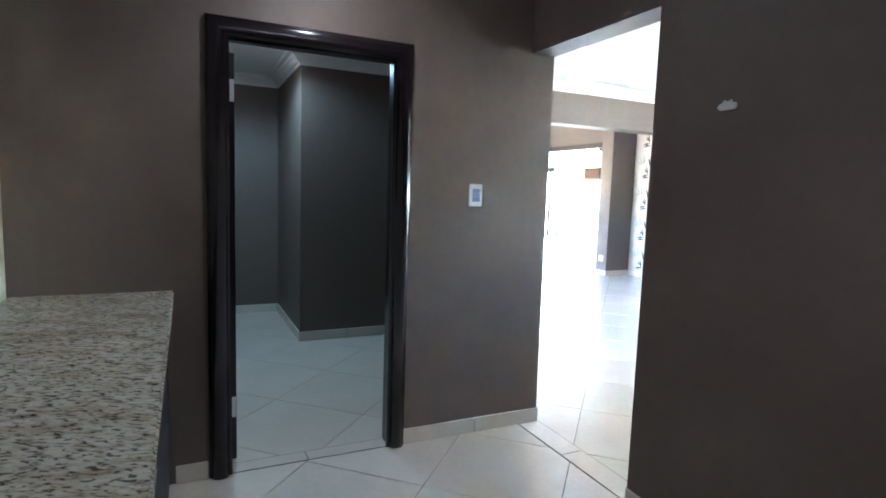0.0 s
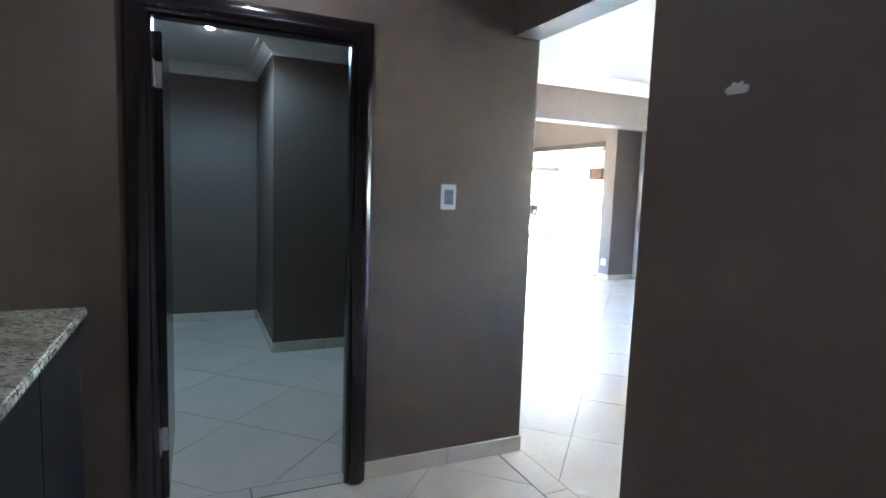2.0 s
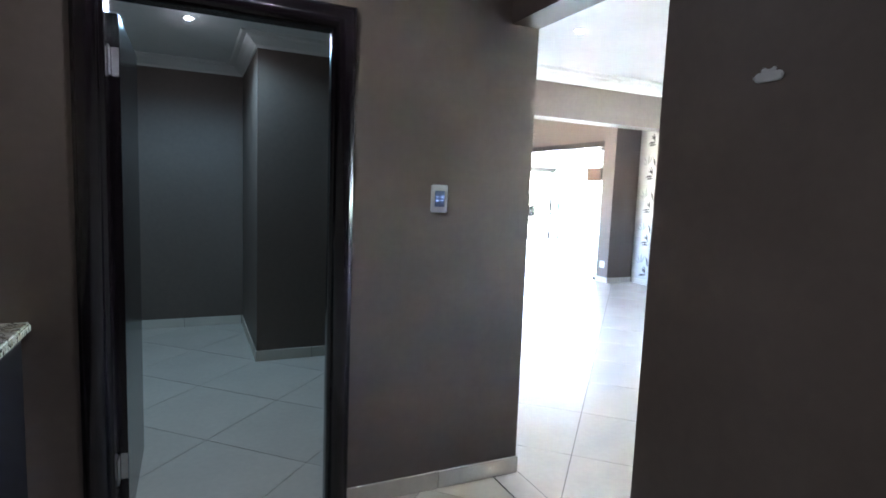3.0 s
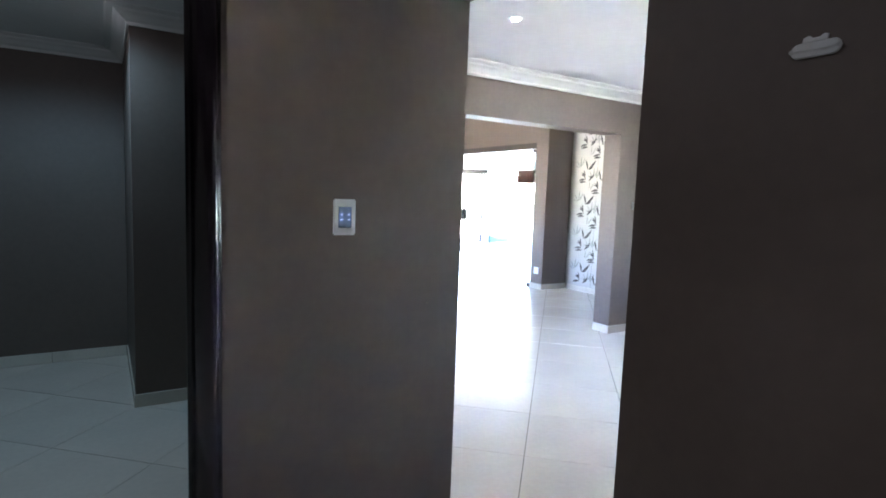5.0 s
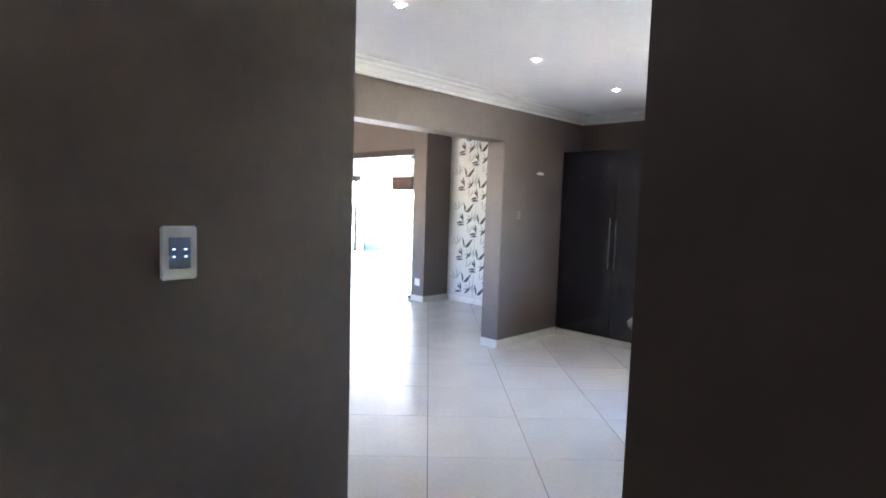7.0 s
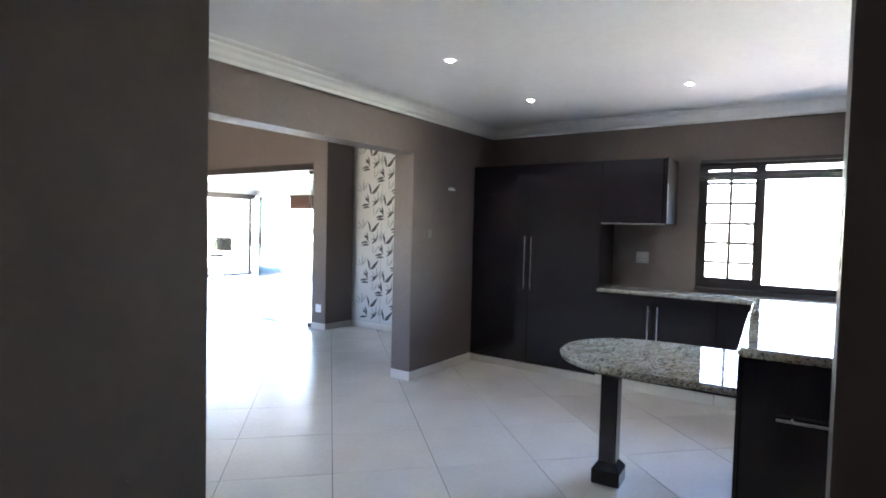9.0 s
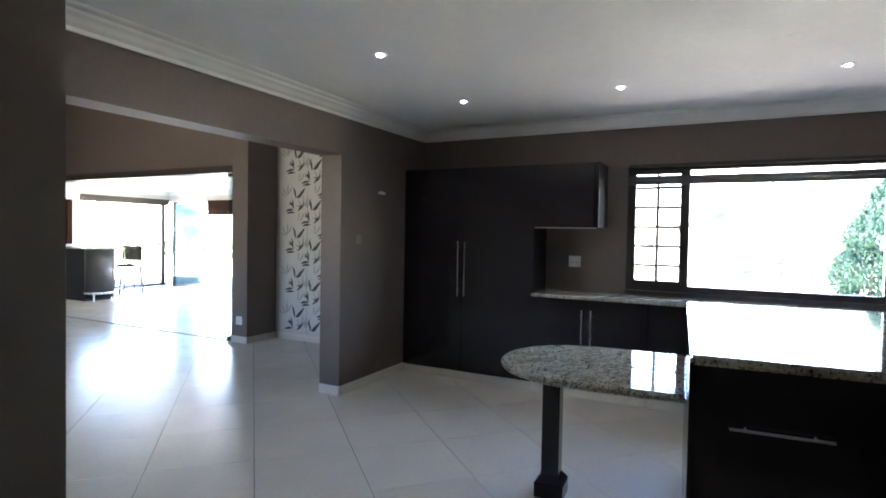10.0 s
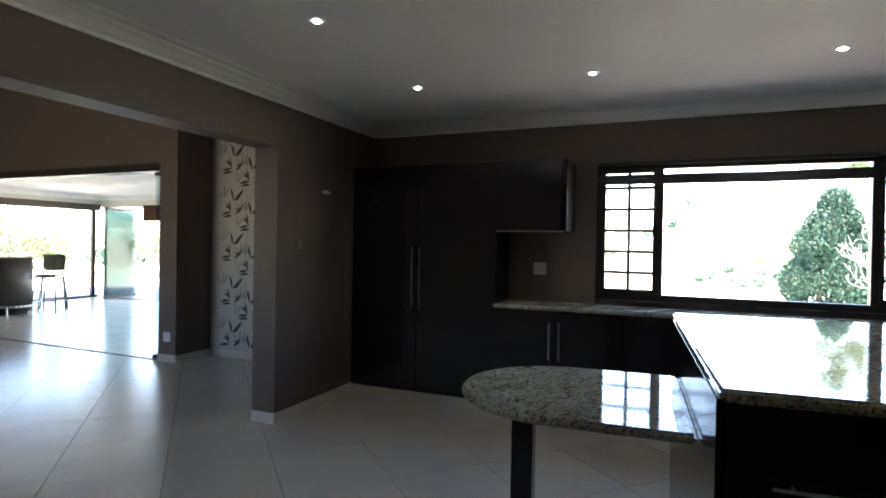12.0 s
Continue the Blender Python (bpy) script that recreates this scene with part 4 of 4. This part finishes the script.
def limb(bm, p, d, length, r, depth, rng, spread):
    q = p + d * length
    rod(bm, p, q, r, r * 0.7, 6)
    if depth == 0:
        return
    for _ in range(3 if depth > 1 else 2):
        e = (d + Vector((rng.uniform(-1, 1), rng.uniform(-1, 1), rng.uniform(-0.4, 0.9))) * spread).normalized()
        limb(bm, q, e, length * rng.uniform(0.6, 0.85), r * 0.62, depth - 1, rng, spread)


def branch(bm, p, d, length, r, depth, rng):
    """A crooked bare branch that forks and turns up."""
    for _ in range(3):
        d = (d + Vector((rng.uniform(-0.4, 0.4), rng.uniform(-0.4, 0.4), rng.uniform(-0.1, 0.35)))).normalized()
        q = p + d * length / 3
        rod(bm, p, q, r, r * 0.93, 6)
        p, r = q, r * 0.93
    if depth:
        for _ in range(2):
            e = (d + Vector((rng.uniform(-1, 1), rng.uniform(-1, 1), rng.uniform(-0.5, 0.5)))).normalized()
            branch(bm, p, e, length * rng.uniform(0.7, 0.9), r * 0.88, depth - 1, rng)


def tree(name, label, at, height, blobs, count, size, mat, seed, bark=None, girth=0.03):
    root = thing(name, label, "tree" if name == "tree" else "shrub", "garden plants", at)
    rng = random.Random(seed)
    bm = bmesh.new()
    limb(bm, Vector((0, 0, -0.1)), Vector((0.05, 0.03, 1)).normalized(), height * 0.25, height * girth, 3, rng, 0.55)
    part("trunk", bm, bark or M_BARK, root)
    if count:
        me = leaf_cloud(count, blobs, size, seed)
        me.materials.append(mat)
        ob = new("crown", me)
        ob.parent = root
    return root


garden_tree = tree("tree", "dense dark green garden tree with a pointed crown", (20.0, -4.6, GZ - 0.3), 5.0,
     [((0, -0.2, 1.4), (1.5, 1.5, 1.2)), ((0.1, 0.85, 1.2), (1.2, 0.75, 0.9)), ((0, -0.8, 2.1), (1.2, 1.2, 1.1)), ((0, 0.3, 2.6), (1.1, 0.9, 0.8)), ((0, -0.2, 3.2), (1.0, 0.95, 0.9)), ((0, -0.5, 4.1), (0.55, 0.7, 0.7)), ((0, -1.1, 1.0), (1.4, 1.1, 1.0)), ((0.3, -2.0, 1.2), (1.2, 1.0, 1.3)), ((0.3, -1.6, 2.6), (1.0, 0.8, 0.9)), ((0.5, -2.6, 2.0), (1.0, 0.9, 1.3)), ((0, -1.0, 3.5), (0.6, 0.5, 0.5))], 48000, 0.066, M_LEAF, 5)
garden_tree.scale = (0.7, 0.7, 0.81)
for k, (x, y, s) in enumerate(((36.0, -1.2, 1.3), (38.0, 3.2, 1.1), (33.0, -3.9, 0.5))):
    tree("shrub", "sparse pale green shrub across the lawn", (x, y, GZ), 2.4 * s, [((0, 0.5, 1.2 * s), (0.8, 0.9 * s, 0.5 * s)), ((0, -0.6, 2.2 * s), (0.7, 0.7 * s, 0.5 * s))], 500, 0.09, M_LEAF2, 70 + k)
for k, (x, y, z, s) in enumerate(((34.0, -2.0, 4.4, 0.55), (34.0, -1.2, 3.2, 0.5), (34.5, 0.2, 2.6, 0.35), (30.0, -2.5, 0.3, 0.35), (29.0, -3.7, 0.3, 0.45), (27.0, -4.1, 0.2, 0.3))):
    tree("shrub", "small dark green shrub on the far garden bank", (x, y, GZ), z + 0.6, [((0, 0.3, z), (0.5, s, s * 0.7)), ((0, -0.4, z + 0.3), (0.5, s * 0.8, s * 0.5)), ((0, 0.9, z - 0.2), (0.4, s * 0.6, s * 0.4))], 420, 0.075, M_LEAF, 300 + k, girth=0.008)
for k, (x, y) in enumerate(((9.5, -3.25), (9.7, -3.65), (9.3, -4.1))):
    root = thing("bare_tree", "leafless pale branched shrub outside the window", "tree", "garden plants", (x, y, GZ))
    rng = random.Random(40 + k)
    bm = bmesh.new()
    rod(bm, (0, 0, -0.1), (0, 0, 0.6), 0.04, 0.025, 8)
    for _ in range(4):
        branch(bm, Vector((0, 0, 0.56)), Vector((rng.uniform(-0.6, 0.6), rng.uniform(-0.7, 0.7), 0.8)).normalized(), 0.42, 0.015, 5, rng)
    part("trunk", bm, M_PALEBARK, root)
for k in range(18):
    rng = random.Random(100 + k)
    a = radians((14 if k else -34) + k * 5.2 + rng.uniform(-2, 2))
    r = rng.uniform(20, 27)
    x, y = 3 + r * math.cos(a), 3 + r * math.sin(a)
    hgt = rng.uniform(1.0, 2.2)
    tree("shrub", "sunlit green garden shrub on the bank", (x, y, GZ), hgt,
         [((rng.uniform(-1.2, 1.2), rng.uniform(-1.2, 1.2), hgt * rng.uniform(0.3, 0.8)), (1.2, 1.2, hgt * 0.3)) for _ in range(5)], 1300, 0.10, M_LEAF2 if k % 2 else M_LEAF, 200 + k)
tree("tree", "tall yellow green tree high on the garden bank", (31.5, -7.7, GZ), 6.2, [((0, 0.4, 5.6), (1.0, 0.9, 0.6)), ((0, -0.4, 6.2), (1.0, 0.8, 0.7)), ((0, 0.2, 7.0), (0.9, 0.6, 0.6)), ((0, -0.7, 5.4), (0.9, 0.5, 0.5))], 5000, 0.07, M_LEAF2, 12, girth=0.015)
tree("tree", "broad green tree behind the sun room", (12.4, 22.6, GZ), 3.6, [((0, 0, 2.0), (1.6, 1.3, 0.9)), ((1.2, 0, 1.3), (1.2, 1.2, 0.9)), ((-1.4, 0, 2.4), (1.4, 1.2, 0.8))], 3500, 0.09, M_LEAF2, 9)

# ---- floor ----
floor = structure("floor", boxes((-2.80, PX1 + 0.15, -4.35, PY1 + 0.2, -0.12, -0.0045)), M_GROUT, "cream porcelain floor tiles laid diagonally", "floor")
PITCH, TURNED, OX, OY = 0.6405, 46.58, 2.608, 1.465
tile_bm = bmesh.new()
e = PITCH / 2 - 0.0021
box(tile_bm, -e, e, -e, e, -0.012, 0.0)
tile_mesh = mesh_of("floor_tile", tile_bm, M_TILE)
rest_v, rest_f = [], []
ca, sa = math.cos(radians(TURNED)), math.sin(radians(TURNED))
for i in range(-24, 34):
    for j in range(-24, 34):
        x = OX + PITCH * ((i + 0.5) * ca - (j + 0.5) * sa)
        y = OY + PITCH * ((i + 0.5) * sa + (j + 0.5) * ca)
        inside = (-2.9 < x < 5.4 and -4.4 < y < 2.6) or (-2.9 < x < 0 and 0 < y < 4.4) or (0 < x < 5.7 and 2.4 < y < 11.2) or (4.7 < x < PX1 + 0.1 and 4.9 < y < PY1 + 0.1)
        if not inside:
            continue
        near = (-2.9 < x < 5.0 and -2.6 < y < 4.2) or (2.2 < x < 5.7 and 4.0 < y < 6.6)
        if near:
            ob = new("floor_tile", tile_mesh)
            ob.parent = floor
            ob.matrix_local = pose(x, y, random.uniform(-0.0003, 0.0003), random.uniform(-0.012, 0.012), random.uniform(-0.012, 0.012), TURNED)
        else:
            k = len(rest_v)
            for u, v in ((-e, -e), (e, -e), (e, e), (-e, e)):
                rest_v.append((x + u * ca - v * sa, y + u * sa + v * ca, 0.0))
            rest_f.append((k, k + 1, k + 2, k + 3))
rest = bpy.data.meshes.new("floor_tiles")
rest.from_pydata(rest_v, [], rest_f)
rest.materials.append(M_TILE)
ob = new("floor_tiles", rest)
ob.parent = floor
ob["kind"] = "stuff"
# threshold strips of cut tile in the two openings
for name, pieces in (("threshold", [(-0.142, -0.003, -0.938, -0.438), (-0.142, -0.003, -0.433, -0.013)]), ("threshold", [(-1.784, -1.420, 0.006, 0.10), (-1.415, -0.983, 0.006, 0.10)])):
    root = tagged(new(name), "strip of cut cream floor tile across the opening", "threshold", "", "structure")
    x0, x1 = min(p[0] for p in pieces), max(p[1] for p in pieces)
    y0, y1 = min(p[2] for p in pieces), max(p[3] for p in pieces)
    part("grout_bed", boxes((x0 - 0.005, x1 + 0.005, y0 - 0.004, y1 + 0.005, -0.004, 0.0016)), M_GROUT, root)
    for p in pieces:
        part("threshold_tile", boxes((*p, 0.0, 0.0026)), M_TILE, root)
